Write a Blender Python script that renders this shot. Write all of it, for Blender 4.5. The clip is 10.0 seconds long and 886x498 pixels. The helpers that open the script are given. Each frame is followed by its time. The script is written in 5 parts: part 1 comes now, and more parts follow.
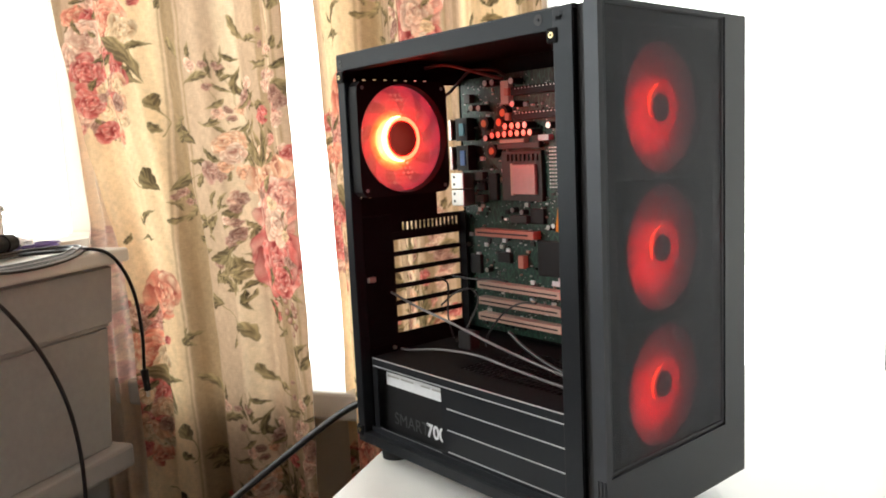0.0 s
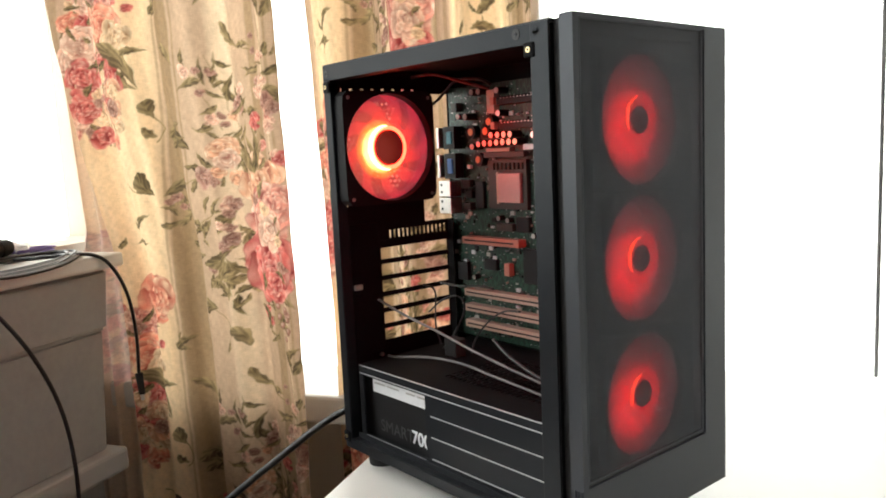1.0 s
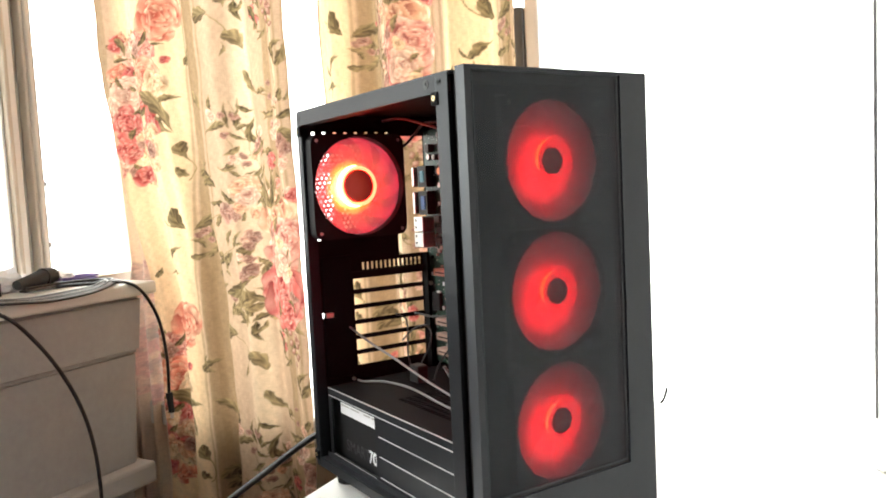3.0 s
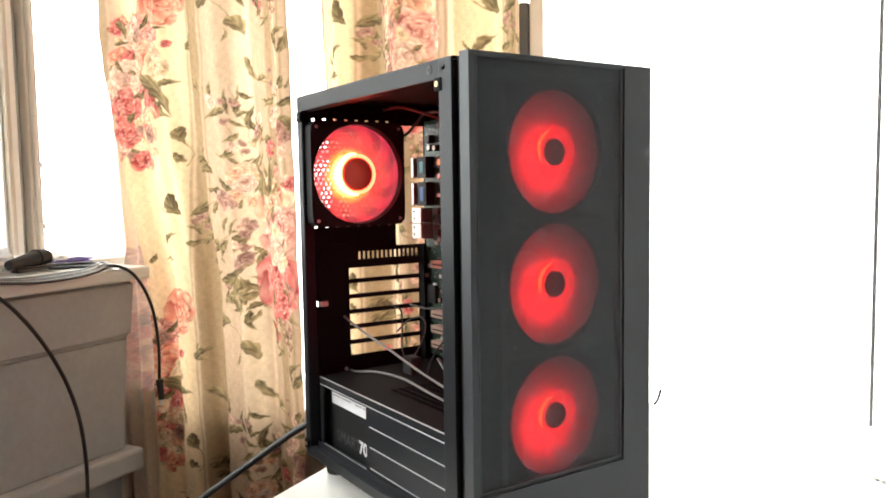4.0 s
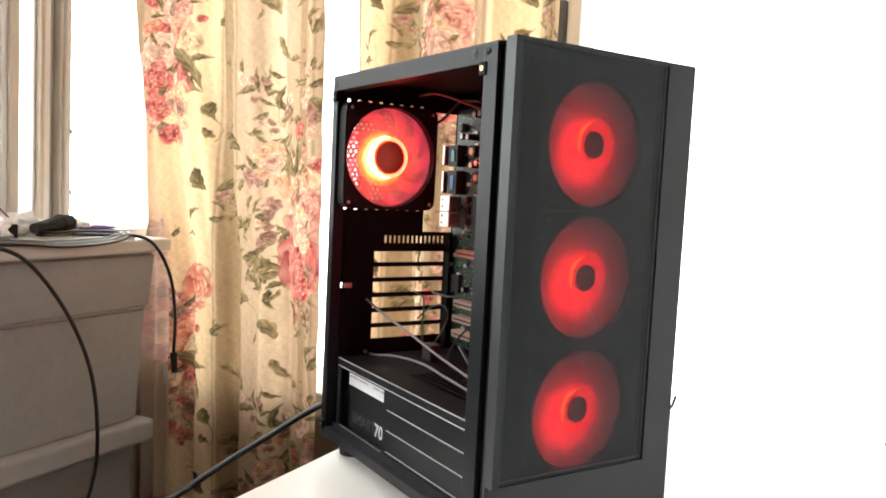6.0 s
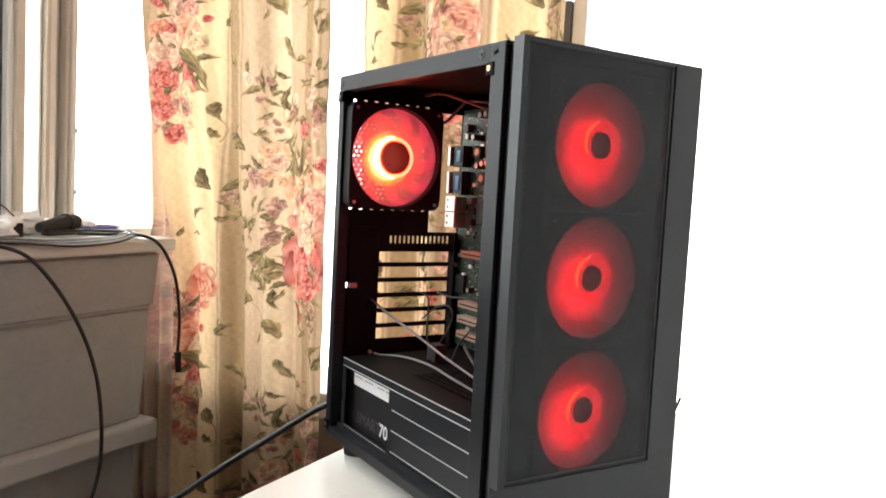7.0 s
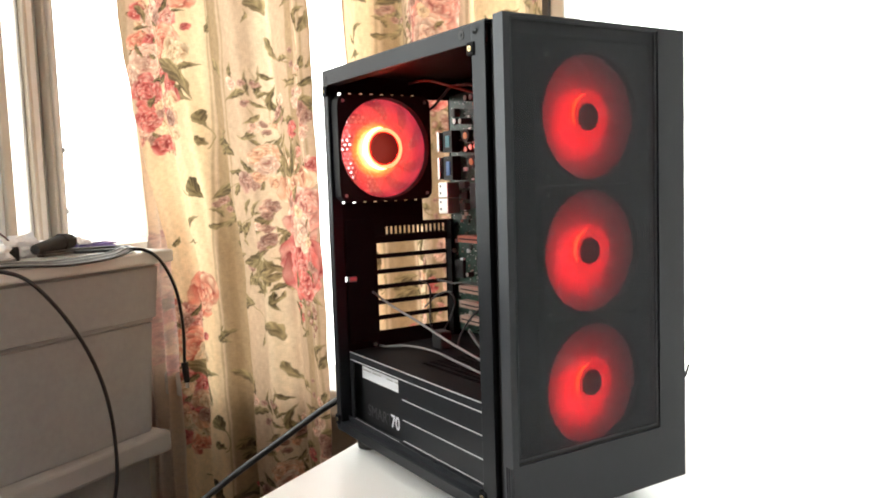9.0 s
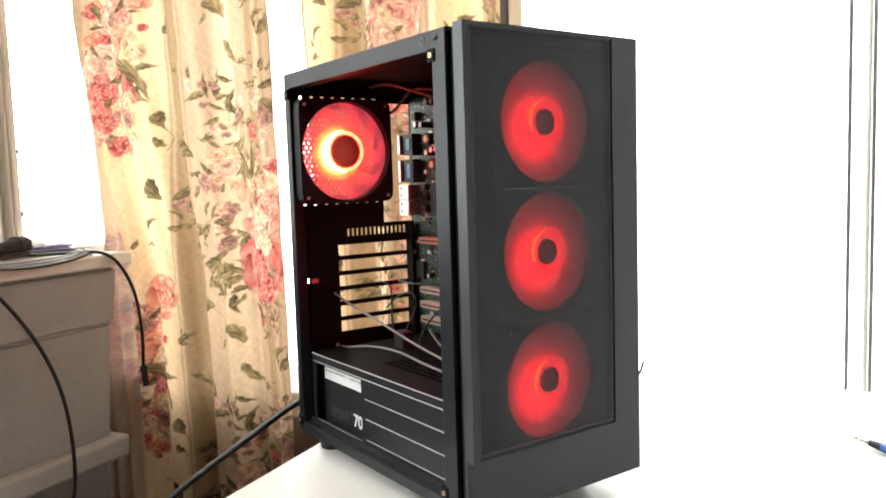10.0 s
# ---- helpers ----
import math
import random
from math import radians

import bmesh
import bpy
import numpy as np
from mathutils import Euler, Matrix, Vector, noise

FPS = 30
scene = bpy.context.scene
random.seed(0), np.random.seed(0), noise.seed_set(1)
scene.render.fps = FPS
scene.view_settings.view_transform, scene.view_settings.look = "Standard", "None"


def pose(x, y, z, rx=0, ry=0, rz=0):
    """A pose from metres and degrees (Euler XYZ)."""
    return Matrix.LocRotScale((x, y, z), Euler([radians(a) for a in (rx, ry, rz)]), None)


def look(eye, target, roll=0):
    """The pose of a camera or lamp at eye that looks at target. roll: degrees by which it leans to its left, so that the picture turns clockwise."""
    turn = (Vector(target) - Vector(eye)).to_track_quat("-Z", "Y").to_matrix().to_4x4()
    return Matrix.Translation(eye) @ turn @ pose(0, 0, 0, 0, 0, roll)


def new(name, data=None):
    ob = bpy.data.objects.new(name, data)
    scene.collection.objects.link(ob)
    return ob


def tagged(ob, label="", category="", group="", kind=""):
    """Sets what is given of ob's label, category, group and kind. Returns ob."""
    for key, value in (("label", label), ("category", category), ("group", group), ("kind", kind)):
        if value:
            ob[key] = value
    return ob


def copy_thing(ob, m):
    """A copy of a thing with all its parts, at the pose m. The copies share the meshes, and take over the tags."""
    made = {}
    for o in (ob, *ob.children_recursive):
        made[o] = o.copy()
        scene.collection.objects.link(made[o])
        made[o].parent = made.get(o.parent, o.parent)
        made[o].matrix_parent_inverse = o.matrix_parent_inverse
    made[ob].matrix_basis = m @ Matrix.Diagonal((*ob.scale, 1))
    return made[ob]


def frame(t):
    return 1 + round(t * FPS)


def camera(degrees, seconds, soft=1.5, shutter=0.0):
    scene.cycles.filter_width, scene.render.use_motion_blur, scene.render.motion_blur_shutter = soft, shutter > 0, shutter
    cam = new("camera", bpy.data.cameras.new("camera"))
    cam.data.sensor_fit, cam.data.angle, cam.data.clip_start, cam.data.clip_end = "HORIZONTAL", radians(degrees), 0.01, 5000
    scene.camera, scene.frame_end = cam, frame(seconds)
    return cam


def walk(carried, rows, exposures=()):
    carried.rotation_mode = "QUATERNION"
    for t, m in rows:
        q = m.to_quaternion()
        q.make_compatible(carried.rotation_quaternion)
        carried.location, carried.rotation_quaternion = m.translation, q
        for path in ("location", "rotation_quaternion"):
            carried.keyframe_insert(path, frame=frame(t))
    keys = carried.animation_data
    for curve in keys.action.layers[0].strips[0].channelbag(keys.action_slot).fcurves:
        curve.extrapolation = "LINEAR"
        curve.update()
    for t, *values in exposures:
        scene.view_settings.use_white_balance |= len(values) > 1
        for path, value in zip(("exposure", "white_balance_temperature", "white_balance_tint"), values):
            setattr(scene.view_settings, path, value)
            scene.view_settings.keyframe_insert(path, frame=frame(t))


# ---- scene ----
cam = camera(59.2, 10.0, 1.8)
PATH = [
    (0, (0.356, -0.451, 0.329), (-1.162, 0.827, 0.077), -2.7),
    (0.5, (0.365, -0.443, 0.336), (-1.175, 0.811, 0.096), -3.9),
    (1, (0.373, -0.439, 0.339), (-1.152, 0.83, 0.084), -2.7),
    (1.5, (0.378, -0.431, 0.342), (-1.124, 0.862, 0.074), -2.7),
    (2, (0.418, -0.382, 0.359), (-1.183, 0.788, 0.097), -4.1),
    (2.2, (0.459, -0.359, 0.358), (-1.203, 0.734, 0.151), -4.0),
    (3.3, (0.505, -0.349, 0.332), (-1.165, 0.742, 0.19), -2.5),
    (3.5, (0.501, -0.345, 0.332), (-1.136, 0.793, 0.18), -2.5),
    (4, (0.497, -0.351, 0.325), (-1.172, 0.741, 0.17), -0.9),
    (4.5, (0.495, -0.356, 0.319), (-1.176, 0.73, 0.157), 0.8),
    (5, (0.495, -0.357, 0.317), (-1.181, 0.724, 0.159), 1.6),
    (5.5, (0.487, -0.363, 0.314), (-1.192, 0.712, 0.151), 2.6),
    (7, (0.484, -0.368, 0.311), (-1.203, 0.695, 0.156), 3.1),
    (7.5, (0.479, -0.373, 0.308), (-1.204, 0.695, 0.143), 3.6),
    (8, (0.476, -0.37, 0.306), (-1.209, 0.696, 0.149), 3.4),
    (8.5, (0.481, -0.366, 0.315), (-1.203, 0.704, 0.165), -1.3),
    (9, (0.484, -0.366, 0.306), (-1.199, 0.699, 0.127), -1.8),
    (9.5, (0.485, -0.362, 0.302), (-1.158, 0.761, 0.102), -1.7),
    (10, (0.496, -0.376, 0.308), (-1.13, 0.776, 0.128), -1.8),
]
EXPOSURES = [(0, -0.22), (0.5, -0.28), (1, -0.28), (1.5, 0.0), (2, 0.03), (3.3, 0.3), (4.5, 0.3), (5.5, 0.2), (7, 0.08), (8, 0.03), (9, 0.03), (9.5, 0.24), (10, 0.28)]
walk(cam, [(t, look(eye, target, roll)) for t, eye, target, roll in PATH], EXPOSURES)

# ---- light ----
ROOM = pose(0, 0, 0, 0, 0, 30.5)   # the room stands turned against the computer case
world = bpy.data.worlds.new("sky")
scene.world = world
world.use_nodes = True
sky = world.node_tree.nodes.new("ShaderNodeTexSky")
sky.sky_type, sky.sun_disc = "NISHITA", False
sky.sun_elevation, sky.sun_rotation = radians(38), radians(20)
world.node_tree.links.new(sky.outputs[0], world.node_tree.nodes["Background"].inputs[0])
world.node_tree.nodes["Background"].inputs[1].default_value = 0.12
sun = new("sun", bpy.data.lights.new("sun", "SUN"))
sun.data.energy, sun.data.angle, sun.data.color = 0.5, radians(14), (1.0, 0.96, 0.9)
sun.matrix_world = look((0.4, 3.0, 2.9), (0, 0, 0.2))
HAZE_BACK, HAZE_LEFT, LED_RING, LED_BLADE = 3.4, 5.6, 36.0, 0.5


# ---- materials ----
def node(tree, kind, **values):
    n = tree.nodes.new(kind)
    for key, value in values.items():
        n.inputs[key.replace("_", " ")].default_value = value
    return n


def mat(name, color, rough=0.5, metal=0.0, scale=60.0, vary=0.12, bump=0.05, fine=900.0, coat=0.0, spec=0.5, tint=(1, 1, 1)):
    """A painted, moulded or metal surface: two scales of colour variation and a fine relief."""
    m = bpy.data.materials.new(name)
    m.use_nodes = True
    t = m.node_tree
    b = t.nodes["Principled BSDF"]
    b.inputs["Metallic"].default_value = metal
    b.inputs["Coat Weight"].default_value = coat
    b.inputs["Specular IOR Level"].default_value = spec
    b.inputs["Specular Tint"].default_value = (*tint, 1)
    co = t.nodes.new("ShaderNodeTexCoord")
    big = node(t, "ShaderNodeTexNoise", Scale=scale / 8, Detail=5.0, Roughness=0.6)
    small = node(t, "ShaderNodeTexNoise", Scale=scale * 3, Detail=3.0)
    grain = node(t, "ShaderNodeTexNoise", Scale=fine, Detail=2.0)
    for n in (big, small, grain):
        t.links.new(co.outputs["Object"], n.inputs["Vector"])
    mix = t.nodes.new("ShaderNodeMath")
    mix.operation = "MULTIPLY_ADD"
    mix.inputs[1].default_value = 0.35
    t.links.new(small.outputs["Fac"], mix.inputs[0])
    t.links.new(big.outputs["Fac"], mix.inputs[2])
    ramp = t.nodes.new("ShaderNodeValToRGB")
    lo, hi = [max(0, c * (1 - vary)) for c in color], [min(1, c * (1 + vary)) for c in color]
    ramp.color_ramp.elements[0].position, ramp.color_ramp.elements[0].color = 0.4, (*lo, 1)
    ramp.color_ramp.elements[1].position, ramp.color_ramp.elements[1].color = 0.95, (*hi, 1)
    t.links.new(mix.outputs[0], ramp.inputs[0])
    t.links.new(ramp.outputs[0], b.inputs["Base Color"])
    rr = t.nodes.new("ShaderNodeMapRange")
    rr.inputs["To Min"].default_value, rr.inputs["To Max"].default_value = rough * 0.85, min(1, rough * 1.2)
    t.links.new(big.outputs["Fac"], rr.inputs["Value"])
    t.links.new(rr.outputs[0], b.inputs["Roughness"])
    bp = node(t, "ShaderNodeBump", Strength=bump, Distance=0.0005)
    t.links.new(grain.outputs["Fac"], bp.inputs["Height"])
    t.links.new(bp.outputs[0], b.inputs["Normal"])
    return m


def glow(name, color, strength):
    m = bpy.data.materials.new(name)
    m.use_nodes = True
    b = m.node_tree.nodes["Principled BSDF"]
    b.inputs["Base Color"].default_value = (*[0.2 + 0.6 * c for c in color], 1)
    b.inputs["Emission Color"].default_value = (*color, 1)
    b.inputs["Emission Strength"].default_value = strength
    return m


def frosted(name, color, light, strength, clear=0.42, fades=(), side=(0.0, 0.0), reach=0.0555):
    """Frosted plastic with a glow of its own. fades: fall-off painted into the emission, (share of the way, colour) out
    to reach; side: the glow's centre off the axis, in y and z.
    """
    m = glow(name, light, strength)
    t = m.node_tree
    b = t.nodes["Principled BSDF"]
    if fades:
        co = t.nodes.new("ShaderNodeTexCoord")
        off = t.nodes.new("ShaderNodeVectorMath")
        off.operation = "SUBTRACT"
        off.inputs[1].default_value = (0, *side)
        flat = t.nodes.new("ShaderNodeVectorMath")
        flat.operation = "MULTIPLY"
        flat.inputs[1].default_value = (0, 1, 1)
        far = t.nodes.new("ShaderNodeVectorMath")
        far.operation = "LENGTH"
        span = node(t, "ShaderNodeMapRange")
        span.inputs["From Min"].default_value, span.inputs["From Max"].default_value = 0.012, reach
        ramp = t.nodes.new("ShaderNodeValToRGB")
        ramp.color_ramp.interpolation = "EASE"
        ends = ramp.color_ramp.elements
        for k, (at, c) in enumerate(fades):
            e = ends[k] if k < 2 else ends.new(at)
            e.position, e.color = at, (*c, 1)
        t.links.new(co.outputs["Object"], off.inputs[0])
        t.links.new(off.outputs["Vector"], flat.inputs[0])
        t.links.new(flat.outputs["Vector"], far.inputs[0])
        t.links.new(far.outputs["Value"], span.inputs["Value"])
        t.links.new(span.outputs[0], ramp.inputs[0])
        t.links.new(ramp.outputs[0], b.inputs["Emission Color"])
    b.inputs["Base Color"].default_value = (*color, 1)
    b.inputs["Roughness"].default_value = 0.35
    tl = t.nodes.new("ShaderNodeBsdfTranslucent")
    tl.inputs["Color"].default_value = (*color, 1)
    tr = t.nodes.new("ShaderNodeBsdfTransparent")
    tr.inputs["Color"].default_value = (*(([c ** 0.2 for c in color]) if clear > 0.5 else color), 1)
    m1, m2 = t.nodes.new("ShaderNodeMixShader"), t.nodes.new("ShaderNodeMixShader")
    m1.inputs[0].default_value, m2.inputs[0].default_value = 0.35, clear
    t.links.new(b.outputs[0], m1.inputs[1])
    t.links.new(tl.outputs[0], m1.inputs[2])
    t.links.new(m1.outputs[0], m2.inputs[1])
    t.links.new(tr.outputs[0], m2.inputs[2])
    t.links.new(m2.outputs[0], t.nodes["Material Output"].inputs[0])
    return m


def perforated(name, color, pitch, share):
    """Thin sheet punched with round holes in staggered rows, in the plane of the object's y and z."""
    m = mat(name, color, 0.5, 0.0, bump=0.02, spec=0.3, tint=(0.78, 0.9, 1.0))
    t = m.node_tree
    co = t.nodes.new("ShaderNodeTexCoord")
    sep = t.nodes.new("ShaderNodeSeparateXYZ")
    t.links.new(co.outputs["Object"], sep.inputs[0])

    def math_node(op, a, b=None):
        n = t.nodes.new("ShaderNodeMath")
        n.operation = op
        for i, v in enumerate((a, b)):
            if v is None:
                continue
            if isinstance(v, (int, float)):
                n.inputs[i].default_value = v
            else:
                t.links.new(v, n.inputs[i])
        return n.outputs[0]
    k = 2 * math.pi / pitch
    a = math_node("COSINE", math_node("MULTIPLY", sep.outputs["Y"], k))
    p = math_node("MULTIPLY", sep.outputs["Y"], k * 0.5)
    q = math_node("MULTIPLY", sep.outputs["Z"], k * 0.866)
    b1 = math_node("COSINE", math_node("ADD", p, q))
    b2 = math_node("COSINE", math_node("SUBTRACT", p, q))
    total = math_node("ADD", math_node("ADD", a, b1), b2)
    soft = t.nodes.new("ShaderNodeMapRange")
    soft.inputs["From Min"].default_value, soft.inputs["From Max"].default_value = share - 1.2, share + 1.4
    soft.inputs["To Min"].default_value, soft.inputs["To Max"].default_value = 0.06, 0.82
    t.links.new(total, soft.inputs["Value"])
    hole = soft.outputs[0]
    tr = t.nodes.new("ShaderNodeBsdfTransparent")
    mx = t.nodes.new("ShaderNodeMixShader")
    t.links.new(hole, mx.inputs[0])
    t.links.new(t.nodes["Principled BSDF"].outputs[0], mx.inputs[1])
    t.links.new(tr.outputs[0], mx.inputs[2])
    t.links.new(mx.outputs[0], t.nodes["Material Output"].inputs[0])
    return m


def cloth(name):
    """Printed curtain cloth: the print comes with the mesh, the weave and the light that soaks through from the node tree."""
    m = bpy.data.materials.new(name)
    m.use_nodes = True
    t = m.node_tree
    b = t.nodes["Principled BSDF"]
    b.inputs["Roughness"].default_value = 0.9
    b.inputs["Specular IOR Level"].default_value = 0.15
    at = t.nodes.new("ShaderNodeAttribute")
    at.attribute_name = "print"
    co = t.nodes.new("ShaderNodeTexCoord")
    mp = t.nodes.new("ShaderNodeMapping")
    mp.inputs["Scale"].default_value = (1, 1, 0.12)
    t.links.new(co.outputs["Object"], mp.inputs[0])
    slub = node(t, "ShaderNodeTexNoise", Scale=900.0, Detail=2.0)
    t.links.new(mp.outputs[0], slub.inputs["Vector"])
    mp2 = t.nodes.new("ShaderNodeMapping")
    mp2.inputs["Scale"].default_value = (0.12, 0.12, 1)
    t.links.new(co.outputs["Object"], mp2.inputs[0])
    weft = node(t, "ShaderNodeTexNoise", Scale=900.0, Detail=2.0)
    t.links.new(mp2.outputs[0], weft.inputs["Vector"])
    add = t.nodes.new("ShaderNodeMath")
    t.links.new(slub.outputs["Fac"], add.inputs[0])
    t.links.new(weft.outputs["Fac"], add.inputs[1])
    rr = t.nodes.new("ShaderNodeMapRange")
    rr.inputs["From Min"].default_value, rr.inputs["From Max"].default_value = 0.6, 1.4
    rr.inputs["To Min"].default_value, rr.inputs["To Max"].default_value = 0.86, 1.12
    t.links.new(add.outputs[0], rr.inputs["Value"])
    mul = t.nodes.new("ShaderNodeVectorMath")
    mul.operation = "MULTIPLY"
    t.links.new(at.outputs["Color"], mul.inputs[0])
    t.links.new(rr.outputs[0], mul.inputs[1])
    bp = node(t, "ShaderNodeBump", Strength=0.25, Distance=0.0004)
    t.links.new(add.outputs[0], bp.inputs["Height"])
    t.links.new(bp.outputs[0], b.inputs["Normal"])
    t.links.new(mul.outputs[0], b.inputs["Base Color"])
    tl = t.nodes.new("ShaderNodeBsdfTranslucent")
    t.links.new(mul.outputs[0], tl.inputs["Color"])
    mx = t.nodes.new("ShaderNodeMixShader")
    mx.inputs[0].default_value = CLOTH_THROUGH
    t.links.new(b.outputs[0], mx.inputs[1])
    t.links.new(tl.outputs[0], mx.inputs[2])
    t.links.new(mx.outputs[0], t.nodes["Material Output"].inputs[0])
    return m


def pane_glass():
    m = bpy.data.materials.new("window_glass")
    m.use_nodes = True
    t = m.node_tree
    gl = t.nodes.new("ShaderNodeBsdfGlossy")
    gl.inputs["Roughness"].default_value = 0.02
    tr = t.nodes.new("ShaderNodeBsdfTransparent")
    tr.inputs["Color"].default_value = (0.96, 0.98, 0.97, 1)
    mx = t.nodes.new("ShaderNodeMixShader")
    mx.inputs[0].default_value = 0.05
    t.links.new(tr.outputs[0], mx.inputs[1])
    t.links.new(gl.outputs[0], mx.inputs[2])
    t.links.new(mx.outputs[0], t.nodes["Material Output"].inputs[0])
    return m


CLOTH_THROUGH = 0.45
M_STEEL = mat("black_powder_coat", (0.016, 0.0172, 0.0195), 0.34, 0.0, bump=0.1, fine=1800, spec=0.16, tint=(0.82, 0.91, 1.0))
M_FLANGE = mat("black_flange_paint", (0.012, 0.013, 0.015), 0.3, 0.0, bump=0.1, fine=1800, spec=0.12, tint=(0.82, 0.91, 1.0))
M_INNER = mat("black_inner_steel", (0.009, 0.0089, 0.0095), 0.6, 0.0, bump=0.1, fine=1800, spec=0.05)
M_PLASTIC = mat("black_moulded_plastic", (0.042, 0.0445, 0.050), 0.4, 0.0, bump=0.1, fine=2500, spec=0.32, tint=(0.82, 0.91, 1.0))
M_GROOVE = mat("dark_groove", (0.008, 0.008, 0.009), 0.6)
M_MESH = perforated("punched_sheet", (0.040, 0.0425, 0.048), 0.0018, 0.2)
# pale grey puts the ridges' glint into their colour
M_RIDGE = mat("ridge_glint_paint", (0.44, 0.45, 0.46), 0.35, 0.2)
M_HUB_SCREW = mat("dull_steel_screw", (0.4, 0.4, 0.4), 0.35, 0.9)
M_RUBBER = mat("black_rubber", (0.018, 0.018, 0.018), 0.75)
M_CABLE = mat("black_cable_sheath", (0.016, 0.016, 0.017), 0.3)
M_CABLE_GREY = mat("grey_cable_sheath", (0.15, 0.145, 0.145), 0.35)
M_SCREW = mat("zinc_screw", (0.6, 0.58, 0.52), 0.3, 1.0)
M_BRASS = mat("brass_standoff", (0.7, 0.55, 0.3), 0.3, 1.0)
M_FAN = mat("fan_frame_plastic", (0.012, 0.012, 0.013), 0.5, spec=0.12)
# faint red emission added for ring light soaking into the hub
M_HUB = frosted("fan_hub_frosted", (0.09, 0.02, 0.025), (1.0, 0.06, 0.07), 0.2)
M_RING = glow("led_ring", (1.0, 0.019, 0.008), LED_RING)
M_RING_FRONT = frosted("led_ring_front", (0.85, 0.3, 0.3), (1.0, 0.014, 0.035), 6.0)
# white-hot left side and fall-off of the glow are painted into the emission
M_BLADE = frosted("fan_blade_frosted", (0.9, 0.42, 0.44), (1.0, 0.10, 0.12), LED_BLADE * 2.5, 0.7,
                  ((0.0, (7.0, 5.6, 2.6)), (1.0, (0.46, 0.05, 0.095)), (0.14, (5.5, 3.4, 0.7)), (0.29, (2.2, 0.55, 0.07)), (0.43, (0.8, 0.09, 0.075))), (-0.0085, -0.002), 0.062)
# crescents added for the hot-looking left side of the light rings
M_ARC = glow("hot_glow_arc", (1.0, 0.62, 0.24), 8.0)
M_ARC_FRONT = glow("hot_glow_arc_front", (1.0, 0.05, 0.006), 16.0)
# front blades: off-centre red fall-off, painted into the emission too
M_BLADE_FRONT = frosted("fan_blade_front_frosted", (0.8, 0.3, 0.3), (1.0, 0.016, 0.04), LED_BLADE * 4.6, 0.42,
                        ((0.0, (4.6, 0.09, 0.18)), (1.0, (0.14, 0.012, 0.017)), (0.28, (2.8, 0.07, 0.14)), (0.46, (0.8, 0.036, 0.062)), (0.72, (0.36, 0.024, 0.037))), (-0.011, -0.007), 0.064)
M_PCB = mat("green_circuit_board", (0.006, 0.026, 0.017), 0.4, 0.0, 300, 0.5, 0.2, 1500)
t = M_PCB.node_tree
trace = node(t, "ShaderNodeTexVoronoi", Scale=210.0)
trace.feature, trace.distance = "DISTANCE_TO_EDGE", "EUCLIDEAN"
co = t.nodes.new("ShaderNodeTexCoord")
stretch = t.nodes.new("ShaderNodeMapping")
stretch.inputs["Scale"].default_value = (1, 1, 0.35)
t.links.new(co.outputs["Object"], stretch.inputs[0])
t.links.new(stretch.outputs[0], trace.inputs["Vector"])
thin = node(t, "ShaderNodeMapRange", From_Min=0.03, From_Max=0.09, To_Min=0.55, To_Max=0.0)
t.links.new(trace.outputs["Distance"], thin.inputs["Value"])
lines = t.nodes.new("ShaderNodeMix")
lines.data_type = "RGBA"
lines.inputs[7].default_value = (0.035, 0.12, 0.075, 1)
old = t.nodes["Principled BSDF"].inputs["Base Color"].links[0].from_socket
t.links.new(thin.outputs[0], lines.inputs[0])
t.links.new(old, lines.inputs[6])
t.links.new(lines.outputs[2], t.nodes["Principled BSDF"].inputs["Base Color"])
M_SLOT = mat("cream_slot_plastic", (0.48, 0.33, 0.26), 0.45)
M_SLOT_RED = mat("brown_slot_plastic", (0.5, 0.2, 0.15), 0.45)
M_CHIP = mat("black_chip_resin", (0.012, 0.012, 0.013), 0.45, spec=0.25)
M_METAL = mat("tinned_metal", (0.62, 0.6, 0.57), 0.32, 1.0)
M_CPU = mat("processor_cover", (0.5, 0.3, 0.28), 0.4, 0.3)
M_SOCKET = mat("socket_plastic", (0.03, 0.026, 0.022), 0.5)
M_BLUE = mat("blue_connector", (0.03, 0.12, 0.4), 0.4)
M_TEAL = mat("teal_connector", (0.05, 0.25, 0.33), 0.4)
M_WHITE = mat("white_label", (0.72, 0.73, 0.75), 0.5)
M_COPPER = mat("copper_coil", (0.45, 0.2, 0.1), 0.35, 1.0)
M_ORANGE = mat("orange_wire", (0.75, 0.3, 0.03), 0.4)
M_TABLE = mat("white_table_laminate", (0.84, 0.83, 0.80), 0.32, 0.0, 20, 0.03, 0.03)
M_EDGE = mat("white_table_edging", (0.74, 0.73, 0.7), 0.4, 0.0, 20, 0.04)
M_WALL = mat("warm_wall_paint", (0.62, 0.55, 0.46), 0.8, 0.0, 12, 0.06, 0.3, 300)
M_CEIL = mat("white_ceiling_paint", (0.8, 0.79, 0.76), 0.85, 0.0, 12, 0.04, 0.3, 300)
M_FLOOR = mat("brown_floor_boards", (0.15, 0.105, 0.075), 0.5, 0.0, 16, 0.25, 0.2, 200)
# tone of the unseen front wall, set for the light it bounces back
M_SHADE = mat("bounce_wall_paint", (0.74, 0.73, 0.72), 0.8, 0.0, 12, 0.06, 0.3, 300)
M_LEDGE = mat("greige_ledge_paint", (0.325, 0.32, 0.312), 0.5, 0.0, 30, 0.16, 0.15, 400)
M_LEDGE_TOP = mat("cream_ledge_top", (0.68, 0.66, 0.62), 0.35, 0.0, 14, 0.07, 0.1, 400)
